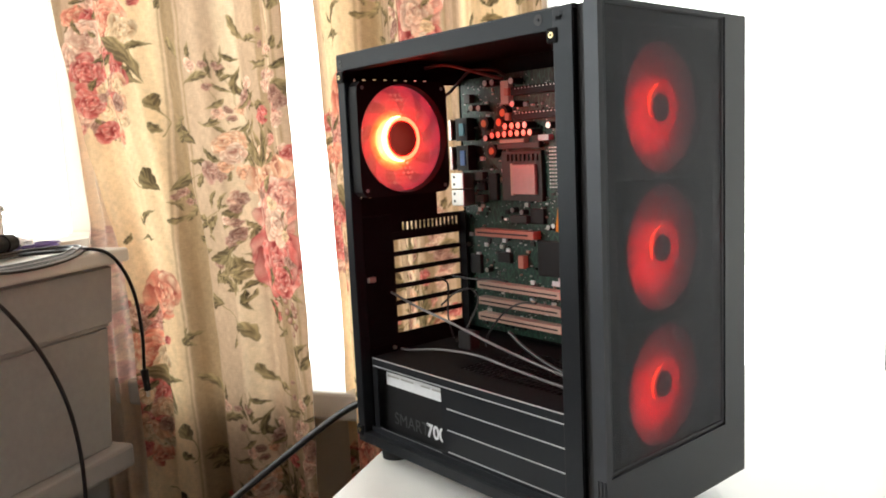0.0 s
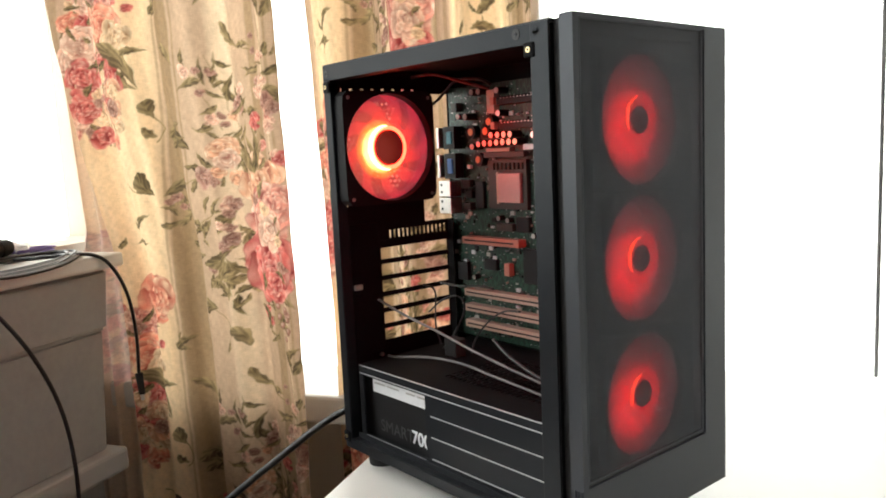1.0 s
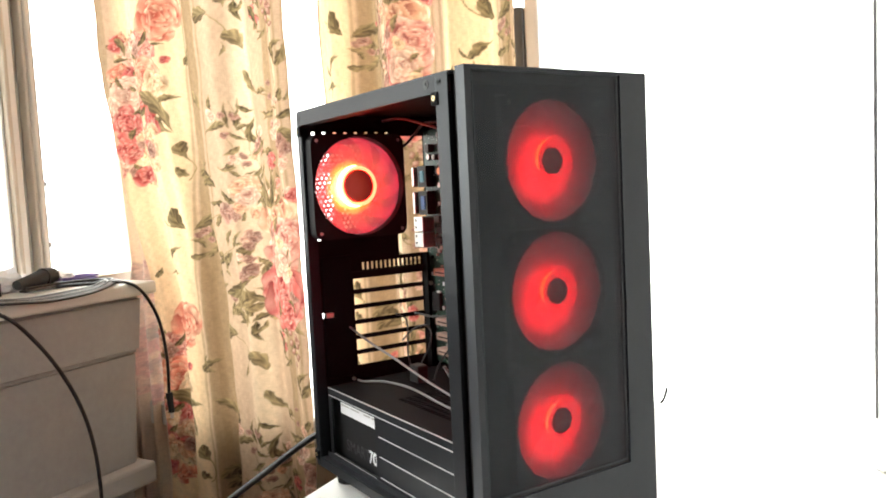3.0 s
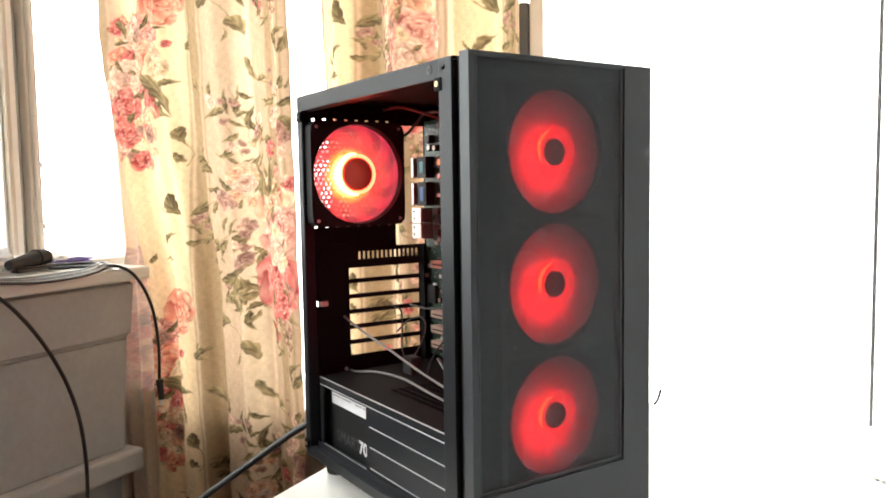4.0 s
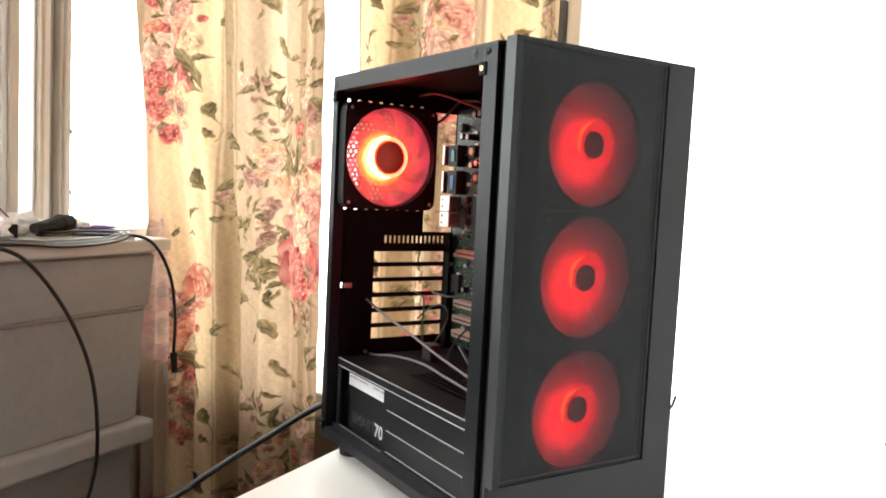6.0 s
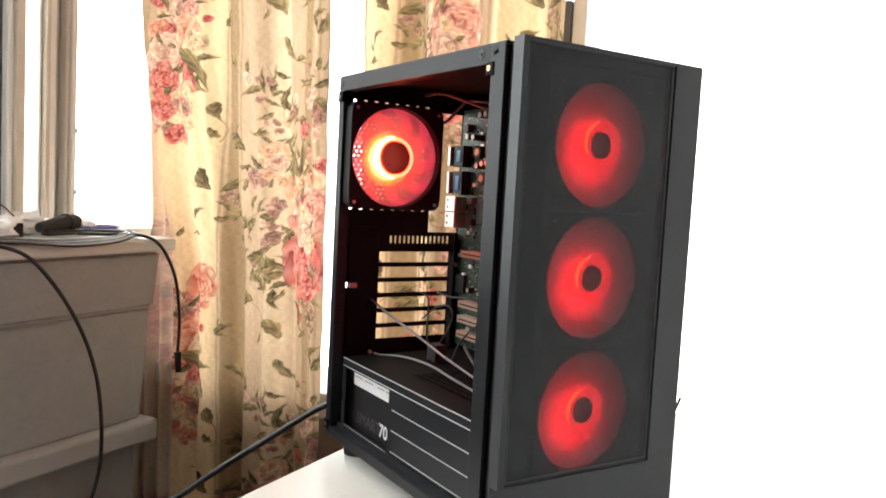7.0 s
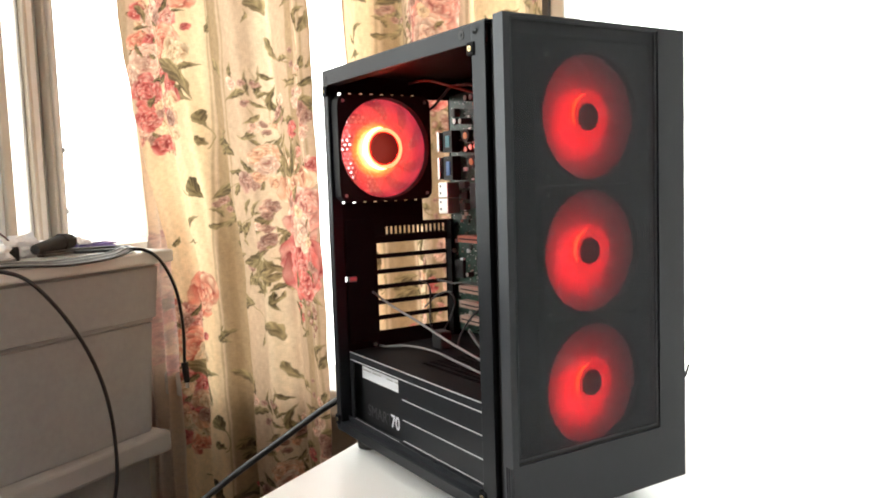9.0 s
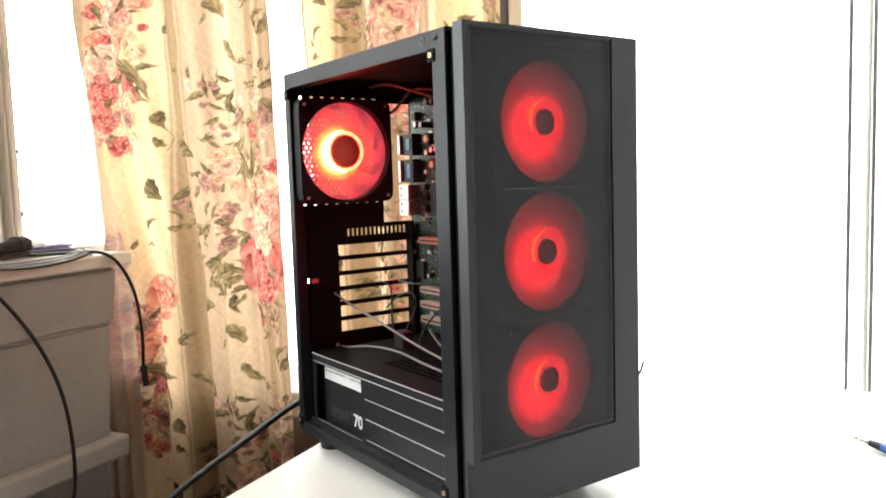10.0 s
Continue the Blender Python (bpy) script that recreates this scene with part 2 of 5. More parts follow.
M_FRAME = mat("white_window_frame", (0.84, 0.82, 0.78), 0.4, 0.0, 20, 0.05)
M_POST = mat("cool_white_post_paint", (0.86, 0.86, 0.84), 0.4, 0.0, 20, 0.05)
M_GASKET = mat("grey_gasket", (0.09, 0.09, 0.09), 0.6)
M_LINE = mat("pale_grey_gasket", (0.2, 0.2, 0.2), 0.6)
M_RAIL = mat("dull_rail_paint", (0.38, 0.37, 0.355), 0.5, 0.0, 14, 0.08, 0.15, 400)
M_SHUTTER = mat("grey_green_sash", (0.50, 0.52, 0.47), 0.6)
# tan tones: shade on post faces turned from the daylight, as colour
M_POST_SHADED = mat("shaded_post_paint", (0.66, 0.60, 0.51), 0.5, 0.0, 20, 0.1)
M_POST_HALF_SHADED = mat("half_shaded_post_paint", (0.78, 0.73, 0.65), 0.5, 0.0, 20, 0.1)
M_PAPER = mat("crumpled_white_paper", (0.88, 0.88, 0.9), 0.7)
M_VIOLET = mat("violet_wire", (0.18, 0.13, 0.4), 0.45)
M_RED = mat("red_wire", (0.10, 0.014, 0.012), 0.45)
M_DRIVER = mat("blue_handle_plastic", (0.02, 0.1, 0.5), 0.3)
M_CLOTH = cloth("floral_curtain_cloth")
M_GLASS = pane_glass()
M_HAZE_BACK = glow("bright_haze", (1.0, 0.99, 0.97), HAZE_BACK)
M_HAZE_LEFT = glow("bright_haze_side", (1.0, 0.99, 0.97), HAZE_LEFT)


# ---- mesh helpers ----
def part(name, bm, material, parent=None, label=""):
    me = bpy.data.meshes.new(name)
    bmesh.ops.recalc_face_normals(bm, faces=bm.faces[:])
    bm.to_mesh(me)
    bm.free()
    me.materials.append(material)
    ob = new(name, me)
    ob.parent = parent
    if label:
        ob["label"] = label
    return ob


def thing(name, label, category, m=Matrix(), group="", kind=""):
    ob = new(name)
    ob.empty_display_size = 0.02
    ob.matrix_world = m
    return tagged(ob, label, category, group, kind)


def box(bm, x0, x1, y0, y1, z0, z1, bevel=0.0, segments=2):
    r = bmesh.ops.create_cube(bm, size=1.0)
    vs = r["verts"]
    for v in vs:
        v.co = Vector(((x0 + x1) / 2 + v.co.x * (x1 - x0), (y0 + y1) / 2 + v.co.y * (y1 - y0), (z0 + z1) / 2 + v.co.z * (z1 - z0)))
    if bevel:
        bmesh.ops.bevel(bm, geom=list({e for v in vs for e in v.link_edges}), offset=bevel, segments=segments, affect="EDGES", profile=0.5)
    return bm


def boxed(*a, **k):
    return box(bmesh.new(), *a, **k)


def rod(bm, p0, p1, r0, r1=None, seg=16):
    p0, p1 = Vector(p0), Vector(p1)
    d = p1 - p0
    m = Matrix.Translation((p0 + p1) / 2) @ d.to_track_quat("Z", "Y").to_matrix().to_4x4()
    bmesh.ops.create_cone(bm, cap_ends=True, segments=seg, radius1=r0, radius2=r0 if r1 is None else r1, depth=d.length, matrix=m)
    return bm


def sweep(points, r, seg=10, steps=10, flat=1.0):
    """A round cord through the points, smoothed between them."""
    p = [Vector(q) for q in points]
    p = [2 * p[0] - p[1], *p, 2 * p[-1] - p[-2]]
    line = []
    for i in range(1, len(p) - 2):
        for k in range(steps):
            t = k / steps
            a, b, c, d = p[i - 1], p[i], p[i + 1], p[i + 2]
            line.append(0.5 * ((2 * b) + (c - a) * t + (2 * a - 5 * b + 4 * c - d) * t * t + (3 * b - a - 3 * c + d) * t ** 3))
    line.append(p[-2])
    bm = bmesh.new()
    rings, up = [], Vector((0.3, 0.2, 0.93)).normalized()
    for i, q in enumerate(line):
        d = (line[min(i + 1, len(line) - 1)] - line[max(i - 1, 0)]).normalized()
        side = d.cross(up)
        side = side.normalized() if side.length > 1e-4 else Vector((1, 0, 0))
        up = side.cross(d).normalized()
        rings.append([bm.verts.new(q + r * (side * math.cos(2 * math.pi * j / seg) + flat * up * math.sin(2 * math.pi * j / seg))) for j in range(seg)])
    for a, b in zip(rings, rings[1:]):
        for j in range(seg):
            bm.faces.new((a[j], a[(j + 1) % seg], b[(j + 1) % seg], b[j])).smooth = True
    bm.faces.new(rings[0])
    bm.faces.new(rings[-1])
    return bm


def punched(a0, a1, b0, b1, holes, c0, c1, place):
    """A plate in the plane of a and b, from c0 to c1 thick, with rectangular holes (a0, a1, b0, b1); place turns (a, b, c) into a point."""
    A = sorted({a0, a1, *[round(min(max(v, a0), a1), 5) for h in holes for v in h[:2]]})
    B = sorted({b0, b1, *[round(min(max(v, b0), b1), 5) for h in holes for v in h[2:]]})
    full = {}
    for i in range(len(A) - 1):
        for j in range(len(B) - 1):
            x, y = (A[i] + A[i + 1]) / 2, (B[j] + B[j + 1]) / 2
            full[i, j] = not any(h[0] < x < h[1] and h[2] < y < h[3] for h in holes)
    bm = bmesh.new()
    made = {}

    def vert(i, j, c):
        key = (i, j, c)
        if key not in made:
            made[key] = bm.verts.new(place(A[i], B[j], c))
        return made[key]
    for (i, j), f in full.items():
        if not f:
            continue
        for c in (c0, c1):
            bm.faces.new([vert(i, j, c), vert(i + 1, j, c), vert(i + 1, j + 1, c), vert(i, j + 1, c)])
        for di, dj, e in ((-1, 0, ((i, j), (i, j + 1))), (1, 0, ((i + 1, j), (i + 1, j + 1))), (0, -1, ((i, j), (i + 1, j))), (0, 1, ((i, j + 1), (i + 1, j + 1)))):
            if not full.get((i + di, j + dj), False):
                bm.faces.new([vert(*e[0], c0), vert(*e[1], c0), vert(*e[1], c1), vert(*e[0], c1)])
    return bm


def smooth(ob):
    for f in ob.data.polygons:
        f.use_smooth = True
    return ob


# ---- the room ----
def structure(name, bm, material, label, m=ROOM):
    ob = part(name, bm, material)
    ob.matrix_world = m
    return tagged(ob, label, name.split("_")[0], kind="structure")


Z0, Z1 = -0.75, 1.75
U0, U1, V0, V1 = -1.0, 2.3, -2.6, 0.68
structure("floor", boxed(U0 - 0.15, U1 + 0.15, V0 - 0.15, V1 + 0.15, Z0 - 0.1, Z0), M_FLOOR, "dark brown wooden floor of the room")
# ceiling, right and front wall are unseen, added to enclose and bounce light
structure("ceiling", boxed(U0 - 0.15, U1 + 0.15, V0 - 0.15, V1 + 0.15, Z1, Z1 + 0.1), M_CEIL, "unseen white ceiling closing the room")
structure("wall_back", punched(U0 - 0.15, U1 + 0.15, Z0, Z1, [(-0.935, 0.95, -0.1, 1.45)], V1, V1 + 0.15, lambda a, b, c: (a, c, b)), M_WALL, "beige painted wall with a wide window opening")
structure("wall_left", punched(V0, V1, Z0, Z1, [(-1.3, 0.665, 0.2, 1.45)], U0 - 0.15, U0, lambda a, b, c: (c, a, b)), M_WALL, "beige painted wall with a window above a ledge")
structure("wall_right", boxed(U1, U1 + 0.15, V0, V1, Z0, Z1), M_CEIL, "unseen pale wall added to close the room")
structure("wall_front", boxed(U0, U1, V0 - 0.15, V0, Z0, Z1), M_SHADE, "unseen grey wall added to bounce light")
structure("backdrop_back", boxed(-4, 5, 2.6, 2.62, -3, 4), M_HAZE_BACK, "bright white overcast sky outside the window")
structure("backdrop_left", boxed(-3.02, -3.0, -5, 2.5, -3, 4), M_HAZE_LEFT, "bright white overcast sky outside the window")


def window_back():
    w = thing("window_1", "white framed window, washed out by bright daylight", "window", ROOM, kind="structure")
    for u0, u1 in ((-0.935, -0.915), (-0.19, -0.166), (0.3295, 0.3365), (0.9, 0.95)):
        part("mullion", boxed(u0, u1, V1 - 0.018, V1 + 0.07, -0.1, 1.45, bevel=0.003), M_FRAME, w)
    for z0, z1 in ((-0.1, -0.07), (1.4, 1.45)):
        part("frame_rail", boxed(-0.935, 0.95, V1 + 0.012, V1 + 0.075, z0, z1, bevel=0.003), M_FRAME, w)
    for u in (0.3095, 0.3395):
        part("gasket", boxed(u - 0.0024, u + 0.0024, V1 - 0.021, V1 - 0.015, -0.07, 1.4), M_LINE, w, "thin dark rubber gasket")
    part("sash_edge", boxed(-0.2095, -0.1905, V1 - 0.025, V1 + 0.012, -0.07, 0.622, bevel=0.002), M_GASKET, w, "dark sash edge")
    for u0, u1 in ((-0.915, -0.19), (-0.166, 0.3295), (0.3365, 0.9)):
        g = part("pane", boxed(u0, u1, V1 + 0.045, V1 + 0.049, -0.068, 1.4), M_GLASS, w)
        g.visible_shadow = False
    return w


def window_left():
    w = thing("window_2", "white window with deep profiled posts above the ledge", "window", ROOM, kind="structure")
    # stepped profiles from the far sash to the open corner: two leaves and the corner post; tan strips hold the shade
    # of backlit faces
    for v0, v1, depth, paint_of, what in ((0.13, 0.2365, 0.03, M_SHUTTER, "sash"), (0.2412, 0.252, 0.046, M_POST, "post"), (0.252, 0.2685, 0.052, M_POST_SHADED, "post"), (0.3015, 0.3065, 0.04, M_POST, "post"),
                                          (0.3065, 0.3145, 0.052, M_POST_SHADED, "post"), (0.3145, 0.3292, 0.046, M_POST, "post"), (0.3292, 0.3462, 0.03, M_SHUTTER, "sash"), (0.3462, 0.3535, 0.047, M_POST_SHADED, "post"), (0.3535, 0.3632, 0.052, M_POST_HALF_SHADED, "post")):
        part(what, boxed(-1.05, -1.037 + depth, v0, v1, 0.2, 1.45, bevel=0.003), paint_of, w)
    part("gasket", boxed(-1.04, -1.006, 0.2366, 0.2411, 0.2, 1.45), M_GASKET, w)
    part("gasket", boxed(-1.04, -0.988, 0.3633, 0.3656, 0.2, 1.45), M_LINE, w)
    for z in (0.265, 0.372):
        part("catch", boxed(-0.992, -0.983, 0.3634, 0.3675, z, z + 0.009, bevel=0.001), M_POST, w, "small white window catch")
    for v0, v1 in ((-0.6, -0.55), (-1.3, -1.25)):
        part("post", boxed(-1.03, -0.975, v0, v1, 0.2, 1.45, bevel=0.004), M_POST, w)
    part("frame_rail", boxed(-1.06, -1.004, -1.3, 0.665, 1.4, 1.45, bevel=0.003), M_POST, w)
    for v0, v1 in ((0.367, 0.665), (-0.55, 0.13)):
        g = part("pane", boxed(-1.04, -1.036, v0, v1, 0.2, 1.4), M_GLASS, w)
        g.visible_shadow = False
    return w


window_back()
window_left()
structure("window_sill", boxed(-0.95, 1.5, 0.522, V1 + 0.01, -0.1, -0.052, bevel=0.006), M_LEDGE_TOP, "cream painted sill under the back window")


def ledge():
    """The boxed-in ledge under the left window."""
    w = thing("window_ledge", "greige painted boxed window ledge with cream top board", "window ledge", ROOM, kind="structure")
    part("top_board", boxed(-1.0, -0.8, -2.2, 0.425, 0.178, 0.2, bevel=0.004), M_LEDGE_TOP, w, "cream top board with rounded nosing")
    def slanted(x1, z0, z1, end0, end1, bevel):
        """A board whose open end leans: at end0 below, at end1 above."""
        bm = boxed(-0.99, x1, -2.2, end1, z0, z1)
        for v in bm.verts:
            if v.co.y > 0 and v.co.z < (z0 + z1) / 2:
                v.co.y = end0
        bmesh.ops.bevel(bm, geom=bm.edges[:], offset=bevel, segments=3, affect="EDGES")
        return bm
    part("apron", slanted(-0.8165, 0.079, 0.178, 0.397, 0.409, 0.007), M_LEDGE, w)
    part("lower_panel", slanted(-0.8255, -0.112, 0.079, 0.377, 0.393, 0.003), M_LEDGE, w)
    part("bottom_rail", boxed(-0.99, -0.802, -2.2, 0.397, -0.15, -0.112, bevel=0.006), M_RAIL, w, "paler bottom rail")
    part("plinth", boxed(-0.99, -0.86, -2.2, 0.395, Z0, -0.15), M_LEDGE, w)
    return w


ledge()


# ---- curtains ----
def paint(u, z, rep=0.54, rep_u=0.46):
    """Colours of the flower print at the cloth's places u, z: striped cream ground with light on the folds painted in,
    sprays of leaves, roses, buds and grapes.
    """
    rng = np.random.RandomState(4)
    n = len(u)
    u = u + 0.03 * (z - 0.3)

    def ripple(f, k):
        """Smooth, uneven field in -1..1 of about f waves a metre."""
        g = np.random.RandomState(k)
        s = np.zeros(n)
        for _ in range(6):
            a, b = g.uniform(0, 6.28, 2)
            w = f * g.uniform(0.6, 1.5)
            s += np.sin(w * (u * math.cos(a) + z * math.sin(a)) + b)
        return s / 3.2
    straight = u
    u, z = u + 0.0016 * ripple(190, 1) + 0.0007 * ripple(600, 3), z + 0.0016 * ripple(190, 2) + 0.0007 * ripple(600, 4)
    um, zm = u % rep_u, z % rep
    tan, warm_lit, pale, olive = (np.array(c) for c in ((0.49, 0.345, 0.23), (0.83, 0.615, 0.375), (0.76, 0.59, 0.40), (0.23, 0.15, 0.065)))
    col = np.empty((n, 3))
    col[:] = tan

    def band(a, b, c, k, soft=0.0025):
        """A soft-edged stripe of colour c from a to b, woven or painted for a fold's light."""
        d = np.abs((straight - (a + b) / 2 + rep_u / 2) % rep_u - rep_u / 2)
        f = (np.clip(((b - a) / 2 - d) / soft + 0.5, 0, 1) * k)[:, None]
        col[:] = col * (1 - f) + f * c
    # bright left ground: window light through the cloth, painted as a yellow band
    band(-0.90, -0.748, warm_lit, 0.95, 0.02)
    # painted highlight of a fold
    band(-0.634, -0.606, pale, 0.75, 0.012)
    # woven olive stripe together with the painted shade of its fold
    band(-0.738, -0.700, olive, 0.62, 0.004)
    band(-0.725, -0.716, olive, 0.25)
    band(-0.747, -0.743, olive, 0.5)
    band(-0.695, -0.691, olive, 0.5)
    band(-0.563, -0.545, olive, 0.55, 0.004)
    band(-0.537, -0.533, pale, 0.6)
    band(-0.528, -0.524, olive, 0.5)
    band(-0.514, -0.502, olive, 0.5)
    band(-0.935, -0.918, olive, 0.4)
    col *= (1 + 0.05 * ripple(60, 9))[:, None]

    def lay(idx, f, c):
        f = np.clip(f, 0, 1)[:, None]
        col[idx] = col[idx] * (1 - f) + f * c

    def near(u0, z0, r):
        """The cloth's places about a motif, its repeats included."""
        du = (um - (u0 % rep_u) + rep_u / 2) % rep_u - rep_u / 2
        idx = np.nonzero(np.abs(du) < r)[0]
        dz = (zm[idx] - (z0 % rep) + rep / 2) % rep - rep / 2
        keep = np.abs(dz) < r
        return idx[keep], du[idx][keep], dz[keep]

    def leaf(u0, z0, angle, size, wide):
        size = size * 0.00112
        idx, x, y = near(u0, z0, size * 0.75)
        a, dark, turn = radians(angle), rng.uniform(0.25, 1.0), rng.choice((-1, 1))
        p, q = x * math.cos(a) + y * math.sin(a), -x * math.sin(a) + y * math.cos(a)
        t = p / size + 0.5
        bend = q - 0.12 * size * np.sin(t * 3.1) * turn
        lobes = 0.30 * np.abs(np.sin(t * 8.5)) if wide > 0.4 else 0.12 * np.sin(t * 24 + dark * 9)
        half = 0.56 * wide * size * np.sin(np.clip(t, 0, 1) ** 0.66 * math.pi) * (1 + lobes)
        f = (half - np.abs(bend)) / 0.0016 + 0.4
        f[(t < 0) | (t > 1)] = 0
        tone = np.array((0.33, 0.235, 0.125)) * (1 - dark) + np.array((0.105, 0.075, 0.04)) * dark
        lit = np.clip(bend * turn / (wide * size * 0.5) * 0.5 + 0.35 + 0.3 * np.sin(t * 17 + np.abs(bend) * 700), 0, 1)[:, None]
        c = tone * (0.55 + 0.8 * lit) + lit * np.array((0.05, 0.042, 0.015))
        vein = np.clip(1 - np.abs(bend) / 0.0012, 0, 1)[:, None] * 0.4
        c = c * (1 - vein) + vein * np.array((0.42, 0.32, 0.15))
        lay(idx, f * 0.92, c)

    def stem(u0, z0, u1, z1, bow, width=0.0009):
        for t in np.linspace(0, 1, 70):
            idx, x, y = near(u0 + (u1 - u0) * t + math.sin(t * math.pi) * bow, z0 + (z1 - z0) * t, 0.004)
            lay(idx, ((width - np.hypot(x, y)) / 0.0009 + 0.5) * 0.7, np.array((0.25, 0.185, 0.085)))

    def petal(u0, z0, angle, length, width, tone, lite, deep):
        idx, x, y = near(u0, z0, max(length, width) * 1.25)
        a = radians(angle)
        p, q = x * math.cos(a) + y * math.sin(a), -x * math.sin(a) + y * math.cos(a)
        p = p + 0.35 * q * q / width
        w = width * (1 + 0.14 * np.sin(p / length * 3 + angle))
        d = np.hypot(p / length, q / w)
        f = (1 - d) * length / 0.0013
        up = np.clip(0.5 + 0.5 * p / length, 0, 1)[:, None]
        brush = 0.5 + 0.5 * np.sin(q / width * 6 + np.sin(p / length * 3 + angle) * 1.6)[:, None]
        c = tone * (0.55 + 0.6 * up)
        shine = np.clip(up * 1.5 - 0.45, 0, 1) * (0.2 + 0.8 * brush) * rng.uniform(0.45, 1.0)
        c = c * (1 - shine) + shine * lite
        fold = np.clip(0.95 - up * 2.0, 0, 1) * (0.6 + 0.4 * brush)
        c = c * (1 - fold) + fold * deep
        line = np.clip((d - 0.88) / 0.1, 0, 1)[:, None] * 0.6
        c = c * (1 - line) + line * deep
        lay(idx, f * 0.92, c)

    def rose(u0, z0, r, tint):
        """Overlapping ruffled petals, smaller and deeper towards the heart."""
        tone0, lite, deep = (np.array(c) for c in tint)
        r = r * 0.00112
        rings = ((11, 0.72, 0.34), (9, 0.58, 0.30), (8, 0.42, 0.26), (6, 0.28, 0.22), (4, 0.14, 0.17), (2, 0.05, 0.13)) if r > 0.02 else ((6, 0.6, 0.44), (5, 0.34, 0.36), (2, 0.1, 0.24))
        for ring, (count, dist, size) in enumerate(rings):
            for k in range(count):
                a = 360 / count * k + 31 * ring + rng.uniform(-22, 22)
                g, dd = rng.uniform(0.6, 1.35), dist * rng.uniform(0.8, 1.15)
                tone = tone0 * rng.uniform(0.65, 1.25)
                petal(u0 + dd * r * math.cos(radians(a)), z0 + dd * r * math.sin(radians(a)), a + rng.uniform(-45, 45), size * r * g, size * r * rng.uniform(1.1, 1.7) * g, tone, lite * rng.uniform(0.8, 1.05), deep)

    def bud(u0, z0, r, tint):
        tone0, lite, deep = (np.array(c) for c in tint)
        r = r * 0.00112
        idx, x, y = near(u0, z0, r * 1.3)
        d = np.hypot(x * 1.15, y) / r
        gleam = np.clip(1 - np.hypot(x + 0.3 * r, y - 0.3 * r) / (0.7 * r), 0, 1)[:, None]
        c = tone0 * (1.15 - 0.5 * d)[:, None]
        c = c * (1 - 0.7 * gleam) + 0.7 * gleam * lite
        rim = np.clip((d - 0.7) / 0.25, 0, 1)[:, None] * 0.6
        lay(idx, (1 - d) * r / 0.0014 * 0.85, c * (1 - rim) + rim * deep)

    # petal colour, light edge, deep fold
    RED = ((0.52, 0.10, 0.085), (0.88, 0.54, 0.43), (0.17, 0.016, 0.02))
    PINK = ((0.60, 0.22, 0.165), (0.92, 0.70, 0.53), (0.20, 0.03, 0.04))
    PEACH = ((0.66, 0.32, 0.19), (0.92, 0.74, 0.52), (0.26, 0.06, 0.05))
    CORAL = ((0.66, 0.20, 0.13), (0.92, 0.70, 0.47), (0.34, 0.04, 0.03))
    PALE = ((0.66, 0.37, 0.265), (0.93, 0.79, 0.59), (0.26, 0.06, 0.055))
    CREAM = ((0.70, 0.46, 0.27), (0.92, 0.78, 0.54), (0.30, 0.12, 0.055))
    MAUVE = ((0.33, 0.165, 0.12), (0.66, 0.46, 0.36), (0.13, 0.05, 0.04))
    ivy = ((-0.807, 0.493, -47, 92, 0.30), (-0.777, 0.512, 5, 41, 0.30), (-0.858, 0.591, 37, 25, 0.35), (-0.739, 0.573, -13, 23, 0.45), (-0.759, 0.425, -68, 30, 0.62),
           (-0.760, 0.386, -36, 20, 0.60), (-0.774, 0.304, -49, 43, 0.55), (-0.705, 0.378, -44, 53, 0.50), (-0.716, 0.388, 26, 39, 0.45), (-0.710, 0.368, 19, 37, 0.42),
           (-0.680, 0.103, 6, 37, 0.60), (-0.628, 0.058, -51, 37, 0.50), (-0.735, 0.045, 25, 32, 0.40), (-0.794, 0.065, 16, 33, 0.30))
    willow = ((-0.715, 0.504, -46, 48, 0.26), (-0.677, 0.498, 88, 27, 0.30), (-0.670, 0.453, -165, 43, 0.32), (-0.643, 0.477, 94, 42, 0.16), (-0.634, 0.488, 79, 28, 0.13),
              (-0.612, 0.450, 70, 42, 0.25), (-0.600, 0.418, 35, 31, 0.26), (-0.643, 0.415, -157, 28, 0.34), (-0.655, 0.389, 175, 36, 0.23), (-0.596, 0.382, 64, 35, 0.22),
              (-0.656, 0.341, 140, 34, 0.30), (-0.675, 0.320, 162, 48, 0.24), (-0.676, 0.300, 58, 26, 0.36))
    fern = ((-0.591, 0.337, 130, 47, 0.22), (-0.583, 0.346, 108, 56, 0.20), (-0.575, 0.353, 91, 65, 0.20), (-0.566, 0.341, 70, 44, 0.22), (-0.567, 0.330, 44, 37, 0.26),
            (-0.596, 0.358, 121, 48, 0.20), (-0.723, 0.294, -158, 47, 0.42), (-0.716, 0.266, -55, 29, 0.42), (-0.743, 0.259, 152, 25, 0.32), (-0.600, 0.527, -48, 51, 0.27),
           (-0.572, 0.508, -11, 26, 0.42), (-0.529, 0.574, 39, 29, 0.42), (-0.523, 0.561, 70, 33, 0.38), (-0.538, 0.561, -75, 32, 0.30))
